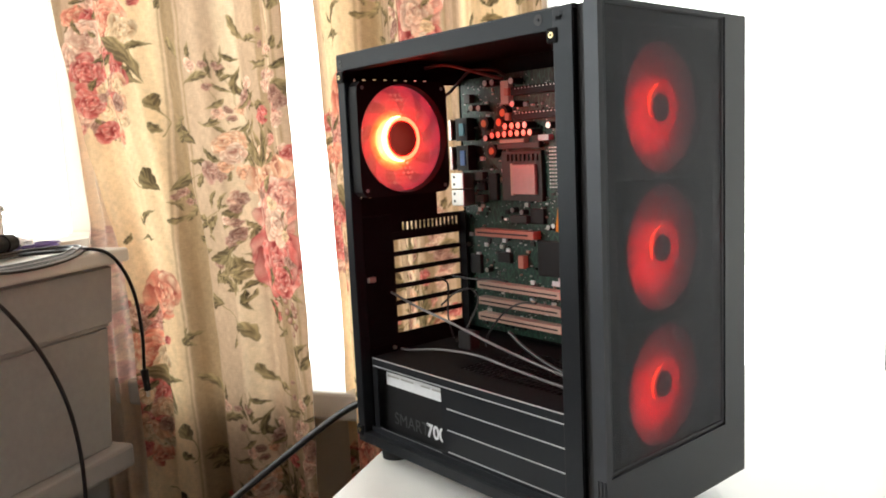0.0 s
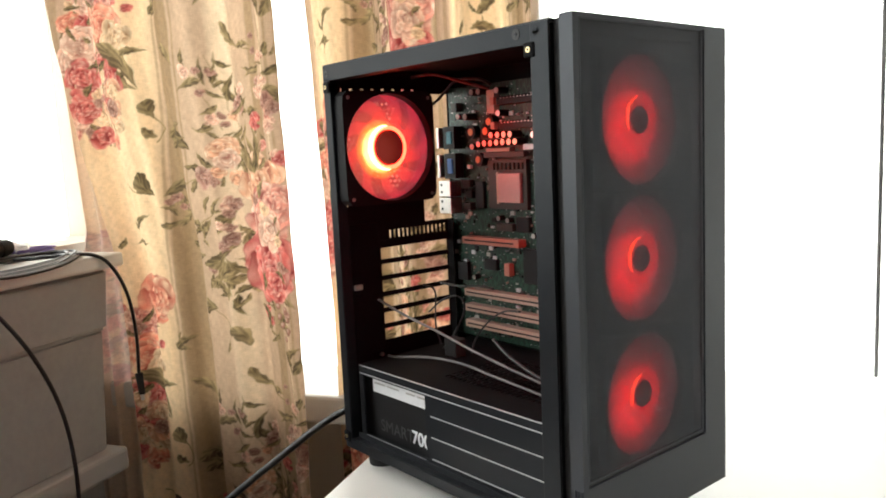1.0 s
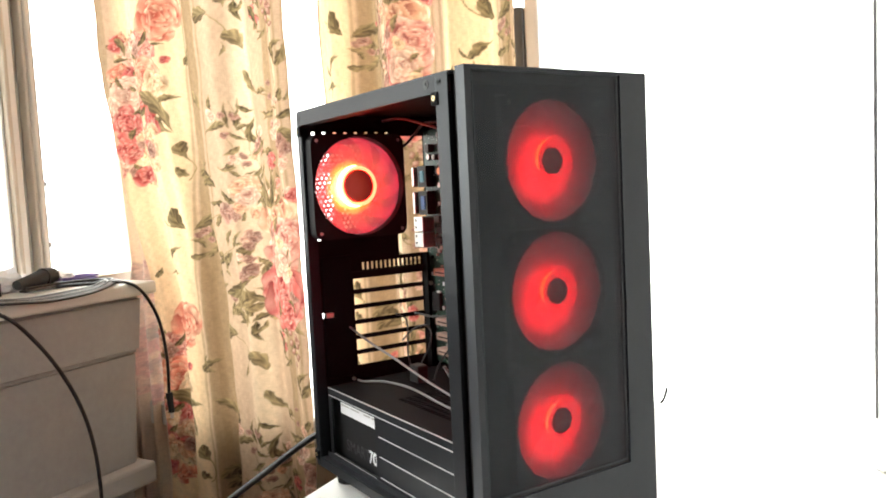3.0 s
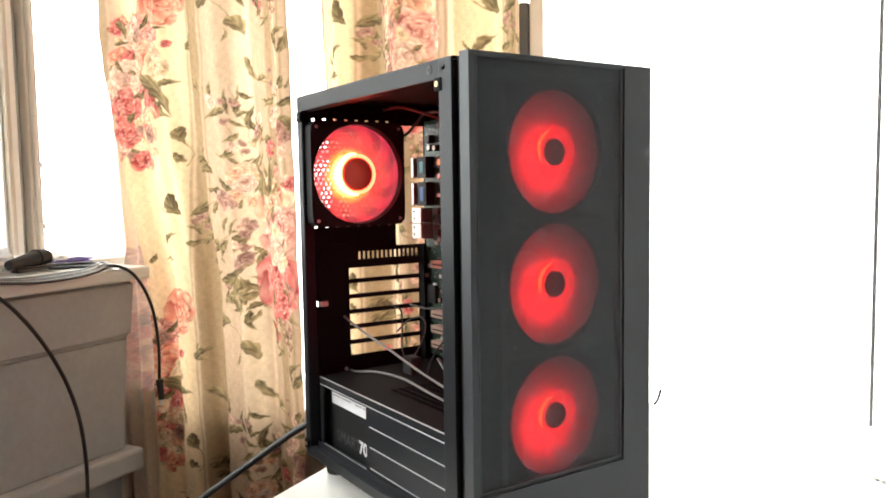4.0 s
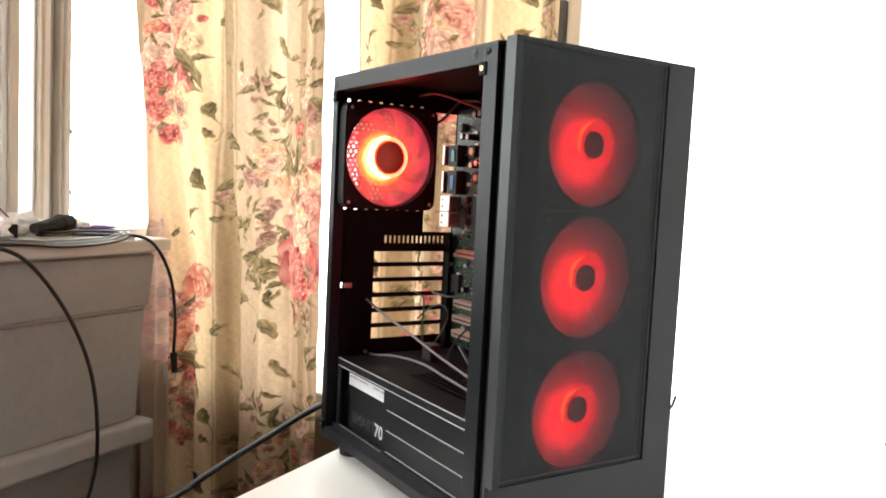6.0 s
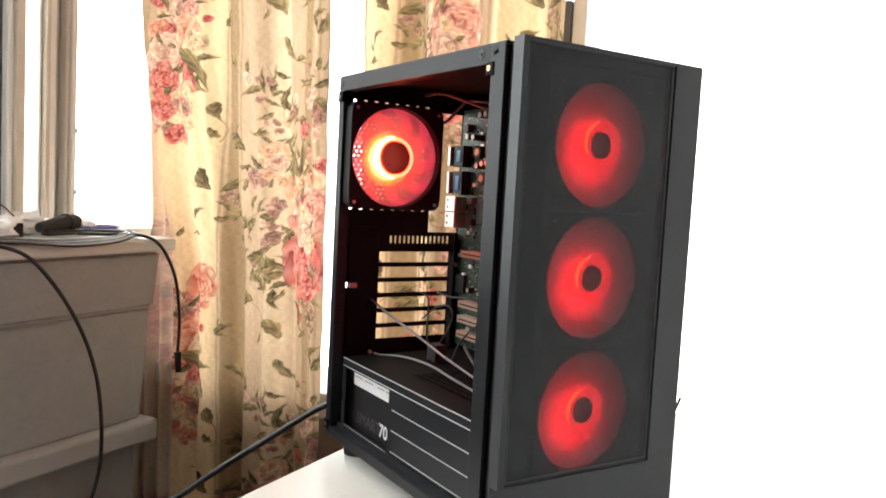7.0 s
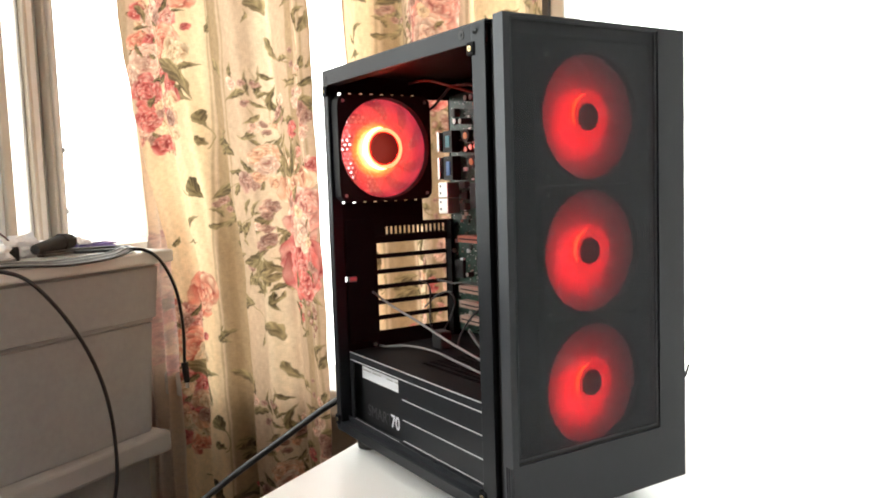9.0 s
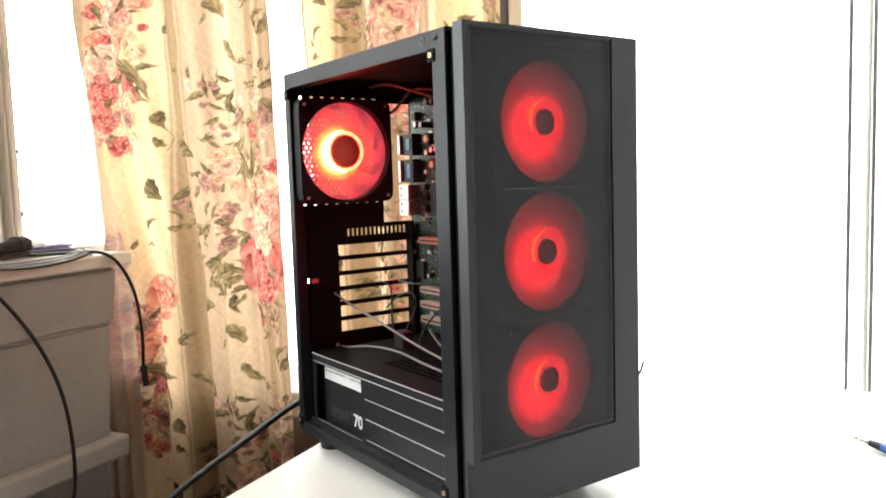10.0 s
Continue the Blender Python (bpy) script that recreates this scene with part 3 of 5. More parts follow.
    spray = ((-0.818, 0.235, 133, 23, 0.26), (-0.790, 0.240, 36, 46, 0.26), (-0.805, 0.206, -173, 40, 0.30), (-0.791, 0.204, 23, 27, 0.30), (-0.846, 0.208, 64, 20, 0.42),
             (-0.682, 0.236, -28, 24, 0.46), (-0.664, 0.238, 42, 23, 0.42), (-0.681, 0.227, 18, 22, 0.42), (-0.701, 0.205, -15, 24, 0.42), (-0.645, 0.585, 78, 23, 0.22),
             (-0.742, 0.597, 56, 14, 0.32), (-0.562, 0.475, 173, 37, 0.25), (-0.560, 0.463, -167, 30, 0.24), (-0.567, 0.408, 14, 23, 0.50))
    under = ((-0.699, 0.202, -20, 18, 0.50), (-0.668, 0.207, -47, 16, 0.42), (-0.685, 0.186, 27, 23, 0.50), (-0.650, 0.187, 26, 53, 0.36), (-0.645, 0.162, -151, 51, 0.32),
             (-0.635, 0.160, -128, 42, 0.32), (-0.620, 0.108, -76, 34, 0.32), (-0.583, 0.087, -62, 45, 0.27), (-0.615, 0.171, 141, 42, 0.27), (-0.617, 0.131, -153, 29, 0.32),
             (-0.619, 0.116, -133, 26, 0.30))
    stems = ((-0.640, 0.498, -0.576, 0.321, -0.006), (-0.678, 0.485, -0.626, 0.384, 0.006), (-0.701, 0.302, -0.652, 0.316, 0.000), (-0.721, 0.277, -0.701, 0.302, 0.000),
             (-0.788, 0.289, -0.826, 0.315, 0.000), (-0.540, 0.547, -0.535, 0.369, 0.006), (-0.583, 0.509, -0.539, 0.489, 0.000), (-0.802, 0.228, -0.808, 0.193, 0.000),
             (-0.685, 0.230, -0.624, 0.271, 0.000), (-0.664, 0.103, -0.639, 0.058, 0.010), (-0.624, 0.174, -0.588, 0.159, 0.000), (-0.753, 0.411, -0.753, 0.372, 0.010))
    roses = ((-0.564, 0.298, 40, PEACH), (-0.558, 0.245, 45, PINK), (-0.532, 0.268, 26, PINK), (-0.562, 0.175, 47, RED), (-0.553, 0.146, 31, RED),
             (-0.555, 0.227, 27, PALE), (-0.885, 0.535, 30, PALE), (-0.891, 0.484, 24, RED), (-0.890, 0.433, 23, RED), (-0.820, 0.560, 30, CORAL),
             (-0.801, 0.539, 23, CREAM), (-0.784, 0.116, 36, CORAL), (-0.874, 0.607, 22, PALE))
    small = ((-0.841, 0.479, 14, CREAM), (-0.820, 0.459, 15, PEACH), (-0.846, 0.431, 14, PEACH), (-0.817, 0.416, 15, PEACH), (-0.829, 0.373, 16, CORAL),
             (-0.806, 0.602, 13, PINK), (-0.777, 0.584, 7, RED), (-0.837, 0.065, 11, MAUVE), (-0.626, 0.354, 19, PEACH), (-0.624, 0.338, 15, PALE),
             (-0.658, 0.313, 16, MAUVE), (-0.565, 0.394, 12, RED), (-0.679, 0.475, 10, PALE), (-0.538, 0.487, 9, PALE), (-0.537, 0.452, 9, PALE))
    buds = ((-0.524, 0.411, 12, MAUVE), (-0.536, 0.385, 11, PALE), (-0.518, 0.336, 12, RED), (-0.878, 0.393, 12, MAUVE), (-0.624, 0.214, 10, MAUVE),
            (-0.656, 0.475, 7, MAUVE), (-0.650, 0.442, 6, MAUVE), (-0.626, 0.406, 6, MAUVE), (-0.623, 0.392, 6, MAUVE), (-0.554, 0.497, 5, MAUVE),
            (-0.555, 0.519, 5, MAUVE), (-0.628, 0.232, 8, MAUVE), (-0.626, 0.254, 7, MAUVE), (-0.639, 0.236, 6, PALE), (-0.721, 0.265, 6, MAUVE),
            (-0.707, 0.311, 5, RED))
    grapes = ((-0.552, 0.110, 7, MAUVE), (-0.537, 0.104, 7, MAUVE), (-0.550, 0.093, 7, MAUVE), (-0.534, 0.089, 7, MAUVE), (-0.544, 0.079, 7, MAUVE),
              (-0.533, 0.071, 7, MAUVE), (-0.540, 0.060, 6, MAUVE))
    def filling(u0, u1, z0, z1, leaves, blooms, tints, size=(6, 12)):
        """Small leaves and half-hidden blooms that crowd a bouquet."""
        for _ in range(leaves):
            leaf(rng.uniform(u0, u1), rng.uniform(z0, z1), rng.uniform(0, 360), rng.uniform(16, 32), rng.uniform(0.2, 0.42))
        for _ in range(blooms):
            rose(rng.uniform(u0, u1), rng.uniform(z0, z1), rng.uniform(*size), tints[rng.randint(len(tints))])

    for a in stems:
        stem(*a)
    filling(-0.645, -0.59, 0.30, 0.50, 22, 8, (PALE, PEACH, MAUVE))
    filling(-0.56, -0.515, 0.33, 0.52, 12, 8, (PALE, MAUVE, PINK))
    filling(-0.665, -0.60, 0.12, 0.27, 26, 6, (MAUVE, PALE))
    filling(-0.60, -0.53, 0.06, 0.14, 14, 4, (MAUVE, RED))
    filling(-0.745, -0.69, 0.24, 0.30, 10, 3, (MAUVE, PALE))
    for a in (*willow, *spray, *fern, *under, *ivy):
        leaf(*a[:4], a[4] * 0.85)
    for a in buds:
        rose(*a)
    filling(-0.92, -0.80, 0.37, 0.64, 22, 14, (CREAM, PEACH, PALE))
    filling(-0.91, -0.81, 0.38, 0.63, 8, 34, (PALE, RED, PINK, PEACH, CORAL, CREAM, RED), (11, 22))
    filling(-0.90, -0.83, -0.10, 0.10, 12, 16, (PALE, RED, PINK, CORAL), (9, 18))
    for a in (*small, *roses):
        rose(*a)
    filling(-0.90, -0.81, 0.38, 0.63, 16, 5, (CREAM, MAUVE))
    filling(-0.60, -0.52, 0.13, 0.33, 8, 4, (CREAM, MAUVE))
    for a in (*ivy[:2], *fern[:4]):
        leaf(*a[:4], a[4] * 0.85)
    for a in grapes:
        bud(a[0], a[1], a[2] * 0.8, a[3])
    return np.clip(col * (1 + 0.05 * (rng.rand(n) - 0.5))[:, None] * (1 + 0.06 * ripple(420, 12))[:, None], 0, 1)


def curtain(name, label, left, right, fold, shift, step=0.0014, fade=0.0, gather=1.0):
    """A hanging cloth between left(z) and right(z), folded to v = fold(u, z)."""
    zs = np.concatenate((np.linspace(Z0 + 0.03, -0.42, 40)[:-1], np.arange(-0.42, 0.70, step), np.linspace(0.70, 1.5, 60)[1:]))
    n = int(0.42 / step) if step < 0.002 else 80
    s = np.linspace(0, 1, n)
    Lz, Rz = left(zs)[:, None], right(zs)[:, None]
    u = Lz + (Rz - Lz) * s[None, :]
    z = np.repeat(zs[:, None], n, 1)
    v = fold(u, z, s[None, :])
    pts = np.stack((u, v, z), -1).reshape(-1, 3)
    me = bpy.data.meshes.new(name)
    i = np.arange(len(zs) - 1)[:, None] * n + np.arange(n - 1)[None, :]
    quads = np.stack((i, i + 1, i + 1 + n, i + n), -1).reshape(-1, 4)
    me.from_pydata(pts, [], quads)
    me.attributes.new("print", "FLOAT_COLOR", "POINT")
    rgb = paint((u * gather - shift[0]).ravel(), (z - shift[1]).ravel())
    rgb = rgb * (1 - fade) + fade * np.array((0.78, 0.70, 0.66))
    me.attributes["print"].data.foreach_set("color", np.concatenate((rgb, np.ones((len(rgb), 1))), 1).astype(np.float32).ravel())
    me.polygons.foreach_set("use_smooth", np.ones(len(quads), dtype=bool))
    me.materials.append(M_CLOTH)
    ob = new(name, me)
    ob.matrix_world = ROOM
    return tagged(ob, label, "curtain", "window curtains")


def left_edge(z):
    return np.interp(z, (-0.8, -0.1, 0.0, 0.17, 0.30, 0.45, 0.61, 1.5), (-0.840, -0.842, -0.845, -0.850, -0.886, -0.922, -0.946, -0.96))


def fold_one(u, z, s):
    ease = 0.75 + 0.25 * np.clip((0.7 - z), 0, 1)
    v = 0.47 + ease * (0.017 * np.sin(s * 19 - 0.6) + 0.005 * np.sin(s * 41 + 2 + z * 0.8) + 0.0012 * np.sin(s * 83 + z * 2.5))
    v = v - 0.006 * np.exp(-((s - 0.5) / 0.05) ** 2)
    return v + 0.0012 * np.sin(z * 31 + s * 17) + 0.0008 * np.sin(z * 67 - s * 29)


def fold_two(u, z, s):
    v = 0.505 + 0.034 * np.sin(s * 22 + 1.0) + 0.009 * np.sin(s * 47 + z) + 0.003 * np.sin(s * 90 + z * 3)
    return v + 0.0012 * np.sin(z * 29 + s * 15)


curtain("curtain", "cream cotton curtain printed with red roses and olive leaves", left_edge, lambda z: np.interp(z, (-0.8, 0, 0.6, 1.5), (-0.518, -0.508, -0.52, -0.53)), fold_one, (0, 0))
curtain("curtain", "folded cream floral curtain hanging behind the computer case", lambda z: np.interp(z, (-0.8, 0.1, 0.6, 1.5), (-0.484, -0.489, -0.509, -0.52)), lambda z: np.interp(z, (-0.8, 0.6, 1.5), (-0.13, -0.136, -0.14)), fold_two, (-0.066, 0.294), gather=1.94)
curtain("curtain", "bunched floral curtain edge hanging in the window corner", lambda z: np.interp(z, (-0.8, 0.15, 0.22, 0.6, 1.5), (-0.998, -0.998, -0.976, -0.982, -0.985)), lambda z: left_edge(z) + 0.03,
        lambda u, z, s: 0.525 + 0.012 * np.sin(s * 26 + 0.6) + 0.004 * np.sin(s * 60 + z * 2), (-0.07, 0.12), 0.0022, 0.5)
rail = thing("curtain_rail", "white metal curtain rail over the window", "curtain rail", ROOM)
part("pole", rod(bmesh.new(), (-0.98, 0.49, 1.51), (1.6, 0.49, 1.51), 0.012), M_FRAME, rail)
for u in (-0.9, 0.3, 1.5):
    part("bracket", boxed(u - 0.01, u + 0.01, 0.48, V1, 1.515, 1.535, bevel=0.002), M_FRAME, rail)


# ---- the table ----
def table():
    w = thing("table", "white laminate table with rounded corners by the window", "table", ROOM)
    u0, u1, v0, v1, r = -0.276, 1.25, -0.085, 0.612, 0.085
    outline = []
    for cu, cv, a0 in ((u0 + r, v0 + r, 180), (u1 - r, v0 + r, 270), (u1 - 0.02, v1 - 0.02, 0), (u0 + 0.02, v1 - 0.02, 90)):
        rr = r if cv < 0.2 else 0.02
        outline += [(cu + rr * math.cos(radians(a0 + 90 * k / 12)), cv + rr * math.sin(radians(a0 + 90 * k / 12))) for k in range(13)]
    bm = bmesh.new()
    f = bm.faces.new([bm.verts.new((a, b, 0)) for a, b in outline])
    top = bmesh.ops.extrude_face_region(bm, geom=[f])
    for v in top["geom"]:
        if isinstance(v, bmesh.types.BMVert):
            v.co.z = -0.028
    bmesh.ops.bevel(bm, geom=[e for e in bm.edges if abs(e.verts[0].co.z - e.verts[1].co.z) < 1e-6], offset=0.003, segments=2, affect="EDGES")
    part("tabletop", bm, M_TABLE, w)
    for u in (u0 + 0.12, u1 - 0.1):
        for v in (v0 + 0.1, v1 - 0.16):
            part("leg", boxed(u - 0.02, u + 0.02, v - 0.02, v + 0.02, Z0, -0.028, bevel=0.003), M_EDGE, w)
    for v in (v0 + 0.1, v1 - 0.16):
        part("apron", boxed(u0 + 0.14, u1 - 0.12, v - 0.01, v + 0.01, -0.075, -0.028), M_EDGE, w)
    return w


table()


# ---- the computer case ----
XR, XB, YW, ZB, ZT = -0.335, -0.022, 0.2, 0.02, 0.43   # rear, front of the body, width, bottom, top


def hex_grille(cy, cz, half, hole_r, pitch, x0, x1):
    bm = bmesh.new()
    rows = int(half / (pitch * 0.866)) + 1
    for j in range(-rows, rows + 1):
        for i in range(-rows - 2, rows + 3):
            y, z = (i + 0.5 * (j % 2)) * pitch, j * pitch * 0.866
            if abs(y) > half + pitch * 0.3 or abs(z) > half + pitch * 0.3:
                continue
            corner = [(math.sin(radians(60 * k)), math.cos(radians(60 * k))) for k in range(6)]
            R = pitch / math.sqrt(3)
            outer = [bm.verts.new((x0, cy + y + R * a, cz + z + R * b)) for a, b in corner]
            if math.hypot(y, z) > half - 0.006 or math.hypot(y, z) < 0.012:
                bm.faces.new(outer)
                continue
            inner = [bm.verts.new((x0, cy + y + hole_r * a, cz + z + hole_r * b)) for a, b in corner]
            back = [bm.verts.new((x1, v.co.y, v.co.z)) for v in inner]
            for k in range(6):
                m = (k + 1) % 6
                bm.faces.new((outer[k], outer[m], inner[m], inner[k]))
                bm.faces.new((inner[k], inner[m], back[m], back[k]))
    bmesh.ops.remove_doubles(bm, verts=bm.verts[:], dist=1e-5)
    return bm


case = thing("computer_case", "black steel tower case with open side, on a white table", "computer case")
yz = lambda a, b, c: (c, a, b)
slots = [(0.059, 0.156, 0.2195 - 0.0183 * k, 0.2325 - 0.0183 * k) for k in range(6)]
vents = [(0.072 + 0.0061 * k, 0.0752 + 0.0061 * k, 0.2425, 0.2515) for k in range(14)]
dots = [(0.016 + 0.0138 * k, 0.0205 + 0.0138 * k, z, z + 0.0035) for k in range(8) for z in (0.2815, 0.4035)]
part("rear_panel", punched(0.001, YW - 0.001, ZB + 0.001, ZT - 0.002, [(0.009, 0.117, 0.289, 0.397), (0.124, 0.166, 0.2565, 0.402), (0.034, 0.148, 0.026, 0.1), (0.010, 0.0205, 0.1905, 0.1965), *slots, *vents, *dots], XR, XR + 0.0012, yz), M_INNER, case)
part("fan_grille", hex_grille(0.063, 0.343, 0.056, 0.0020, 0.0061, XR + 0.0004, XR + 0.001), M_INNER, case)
part("slot_flange", boxed(XR + 0.0015, XR + 0.012, 0.157, 0.1585, 0.112, 0.255), M_INNER, case)
part("slot_bracket", boxed(XR + 0.0013, XR + 0.0028, 0.0555, 0.163, 0.2345, 0.241), M_INNER, case)
part("slot_cover", boxed(XR + 0.0015, XR + 0.004, 0.018, 0.056, 0.118, 0.262, bevel=0.001), M_INNER, case, "black expansion slot lock plate")
part("latch", boxed(XR + 0.0015, XR + 0.007, 0.019, 0.029, 0.1905, 0.1965, bevel=0.001), M_SCREW, case, "bright metal latch tab")
for y, z in ((0.052, 0.113),):
    part("screw", rod(bmesh.new(), (XR + 0.001, y, z), (XR + 0.004, y, z), 0.0024, 0.002, 12), M_SCREW, case)
part("top_panel", punched(XR, XB, 0.0, YW, [], ZT - 0.0025, ZT, lambda a, b, c: (a, b, c)), M_STEEL, case)
# dark sheet added below the single top panel, for the shade under it
part("top_shade_sheet", boxed(XR + 0.002, XB - 0.002, 0.003, YW - 0.002, ZT - 0.0045, ZT - 0.003), M_INNER, case)
part("bottom_panel", boxed(XR, XB, 0.002, YW, ZB, ZB + 0.0015), M_STEEL, case)
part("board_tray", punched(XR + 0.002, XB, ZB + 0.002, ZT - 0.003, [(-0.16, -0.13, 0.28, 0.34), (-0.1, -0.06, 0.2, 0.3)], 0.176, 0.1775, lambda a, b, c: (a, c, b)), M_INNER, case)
part("far_side_panel", boxed(XR, XB, YW - 0.001, YW + 0.0005, ZB, ZT), M_STEEL, case)


# top flange leans outwards, so it catches the daylight
bm = bmesh.new()
box(bm, XR, XB - 0.003, -0.0008, 0.0012, ZT - 0.0165, ZT - 0.001, bevel=0.0005)
part("top_rail", bm, M_FLANGE, case)
part("rail_lip", boxed(XR + 0.004, XB - 0.014, 0.0013, 0.014, ZT - 0.0165, ZT - 0.0152), M_INNER, case)
bm = bmesh.new()
box(bm, XR, XB - 0.003, -0.0008, 0.0012, ZB, ZB + 0.011, bevel=0.0005)
box(bm, XR + 0.004, XB - 0.012, 0.0012, 0.010, ZB + 0.0095, ZB + 0.011)
box(bm, XR + 0.012, XB - 0.012, 0.0085, 0.010, ZB + 0.011, ZB + 0.0165)
part("bottom_rail", bm, M_STEEL, case)
bm = bmesh.new()
box(bm, XR - 0.0005, XR + 0.0115, -0.0004, 0.0008, ZB + 0.011, ZT - 0.0165, bevel=0.0004)
box(bm, XR + 0.0102, XR + 0.0115, 0.0008, 0.012, ZB + 0.011, ZT - 0.0165)
part("rear_post", bm, M_FLANGE, case)
bm = bmesh.new()
box(bm, XB - 0.0185, XB, -0.0012, 0.0008, ZB + 0.011, ZT - 0.0010, bevel=0.0005)
box(bm, XB - 0.0185, XB - 0.017, 0.0008, 0.022, ZB + 0.011, ZT - 0.0165)
part("front_post", bm, M_STEEL, case)

for x, z in ((-0.041, 0.4095), (-0.329, 0.407), (-0.041, 0.0365), (-0.331, 0.033)):
    b = part("stud", boxed(x - 0.0055, x + 0.0055, -0.0026, 0.009, z - 0.006, z + 0.0055, bevel=0.0016), M_INNER, case)
    part("screw", rod(bmesh.new(), (x, -0.0034, z), (x, 0.002, z), 0.0021, 0.0021, 16), M_BRASS, b, "brass threaded insert")
    part("screw_bore", rod(bmesh.new(), (x, -0.0036, z), (x, -0.0033, z), 0.0012, 0.0012, 12), M_GROOVE, b)
for x, z in ((-0.055, 0.4225), (-0.034, 0.4235), (-0.3285, 0.4205), (-0.3285, 0.026)):
    h = part("screw_hole", rod(bmesh.new(), (x, -0.0012, z), (x, 0.0005, z), 0.0042, 0.0042, 18), M_GROOVE, case)
    part("screw", rod(bmesh.new(), (x, -0.0017, z), (x, -0.0008, z), 0.0012, 0.0016, 10), M_STEEL, h)
for x in (-0.31, -0.06):
    for y in (0.03, 0.165):
        f = rod(bmesh.new(), (x, y, 0.0), (x, y, ZB), 0.0155, 0.0175, 28)
        part("foot", f, M_RUBBER, case)


def front_panel():
    """Moulded front with the mesh set in a slim groove."""
    x0, x1 = -0.0125, 0.0
    outer = (0.0, 0.203, 0.0215, 0.4315)
    hole = (0.0065, 0.1695, 0.0735, 0.4285)
    bm = punched(outer[0], outer[1], outer[2], outer[3], [hole], x0, x1, lambda a, b, c: (c, a, b))
    bmesh.ops.bevel(bm, geom=[e for e in bm.edges if e.calc_face_angle(0) > 1.0 and all(v.co.x > -1e-5 for v in e.verts)], offset=0.0009, segments=2, affect="EDGES")
    p = part("front_panel", bm, M_PLASTIC, case)
    part("neck", punched(0.0045, 0.198, 0.026, 0.4295, [(0.012, 0.19, 0.05, 0.42)], XB, x0, lambda a, b, c: (c, a, b)), M_GROOVE, case, "recessed dark joint behind the front panel")
    gro = punched(0.0065, 0.1695, 0.0735, 0.4285, [(0.0078, 0.1655, 0.0775, 0.4275)], -0.006, -0.0022, lambda a, b, c: (c, a, b))
    part("groove", gro, M_GROOVE, p)
    part("mesh_panel", boxed(-0.0016, -0.00095, 0.0078, 0.1655, 0.0775, 0.4275), M_MESH, p, "fine perforated black metal mesh")
    rim = punched(0.0072, 0.1664, 0.0766, 0.4283, [(0.0084, 0.1649, 0.0782, 0.4272)], -0.0022, -0.0002, lambda a, b, c: (c, a, b))
    part("mesh_rim", rim, M_PLASTIC, p)
    for k in range(3):
        part("rib", boxed(-0.0088 + 0.0032 * k, -0.0073 + 0.0032 * k, -0.0012, 0.0008, 0.024, 0.0725, bevel=0.0005), M_PLASTIC, p)
    return p


front_panel()
wall = punched(0.003, 0.197, ZB + 0.002, ZT - 0.003, [(0.0465, 0.1625, 0.0645, 0.4125)], XB - 0.0015, XB - 0.0003, yz)
part("front_wall", wall, M_INNER, case)

# shroud over the power supply
cut = [(-0.313, -0.2075, 0.037, 0.1015)]
part("shroud_side", punched(XR + 0.014, -0.044, ZB + 0.012, 0.1125, cut, 0.0118, 0.013, lambda a, b, c: (a, c, b)), M_STEEL, case)
holes = [(-0.215 + 0.0066 * i, -0.2105 + 0.0066 * i, 0.045 + 0.009 * j, 0.0515 + 0.009 * j) for i in range(20) for j in range(10)]
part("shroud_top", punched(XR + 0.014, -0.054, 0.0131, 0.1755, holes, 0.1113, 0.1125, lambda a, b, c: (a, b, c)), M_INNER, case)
# black ridges, coloured pale for the glint along them
for x0, z in ((-0.318, 0.1120), (-0.318, 0.1035), (-0.199, 0.0828), (-0.199, 0.0615), (-0.199, 0.0395)):
    part("ridge", boxed(x0, -0.047, 0.0108, 0.0122, z - 0.00045, z + 0.00045, bevel=0.0002), M_RIDGE, case, "pale ridge line with its glint painted on")
part("ridge", boxed(-0.311, -0.2095, 0.0108, 0.0122, 0.0352, 0.0360, bevel=0.0003), M_RIDGE, case)


# ---- power supply ----
psu = thing("power_supply", "black power supply with white label strip behind the case shroud", "power supply")
part("housing", boxed(XR + 0.002, -0.185, 0.022, 0.152, ZB + 0.002, 0.106, bevel=0.002), M_CHIP, psu)
lab = part("label_strip", boxed(-0.309, -0.2095, 0.0212, 0.0218, 0.0825, 0.0965, bevel=0.0002), M_WHITE, psu, "white specification label")
for k, (a, b) in enumerate(((-0.306, -0.286), (-0.283, -0.262), (-0.25, -0.235), (-0.232, -0.214))):
    part("print_bar", boxed(a, b, 0.0209, 0.0211, 0.092, 0.0937), M_RAIL, lab)


def lettering(text, x, y, z, size, material, parent, bold=0.0):
    cu = bpy.data.curves.new("lettering", "FONT")
    cu.body, cu.size, cu.extrude, cu.offset = text, size, 0.0001, bold
    tmp = new("lettering", cu)
    me = bpy.data.meshes.new_from_object(tmp.evaluated_get(bpy.context.evaluated_depsgraph_get()))
    bpy.data.objects.remove(tmp)
    me.materials.append(material)
    ob = new("lettering", me)
    ob.parent = parent
    ob.matrix_local = pose(x, y, z, 90, 0, 0)
    return ob


M_DIM = mat("grey_print", (0.05, 0.05, 0.052), 0.6)
lettering("SMART", -0.2985, 0.0214, 0.0415, 0.0185, M_DIM, psu)
lettering("700W", -0.2440, 0.0214, 0.0415, 0.0195, M_WHITE, psu, 0.0005)


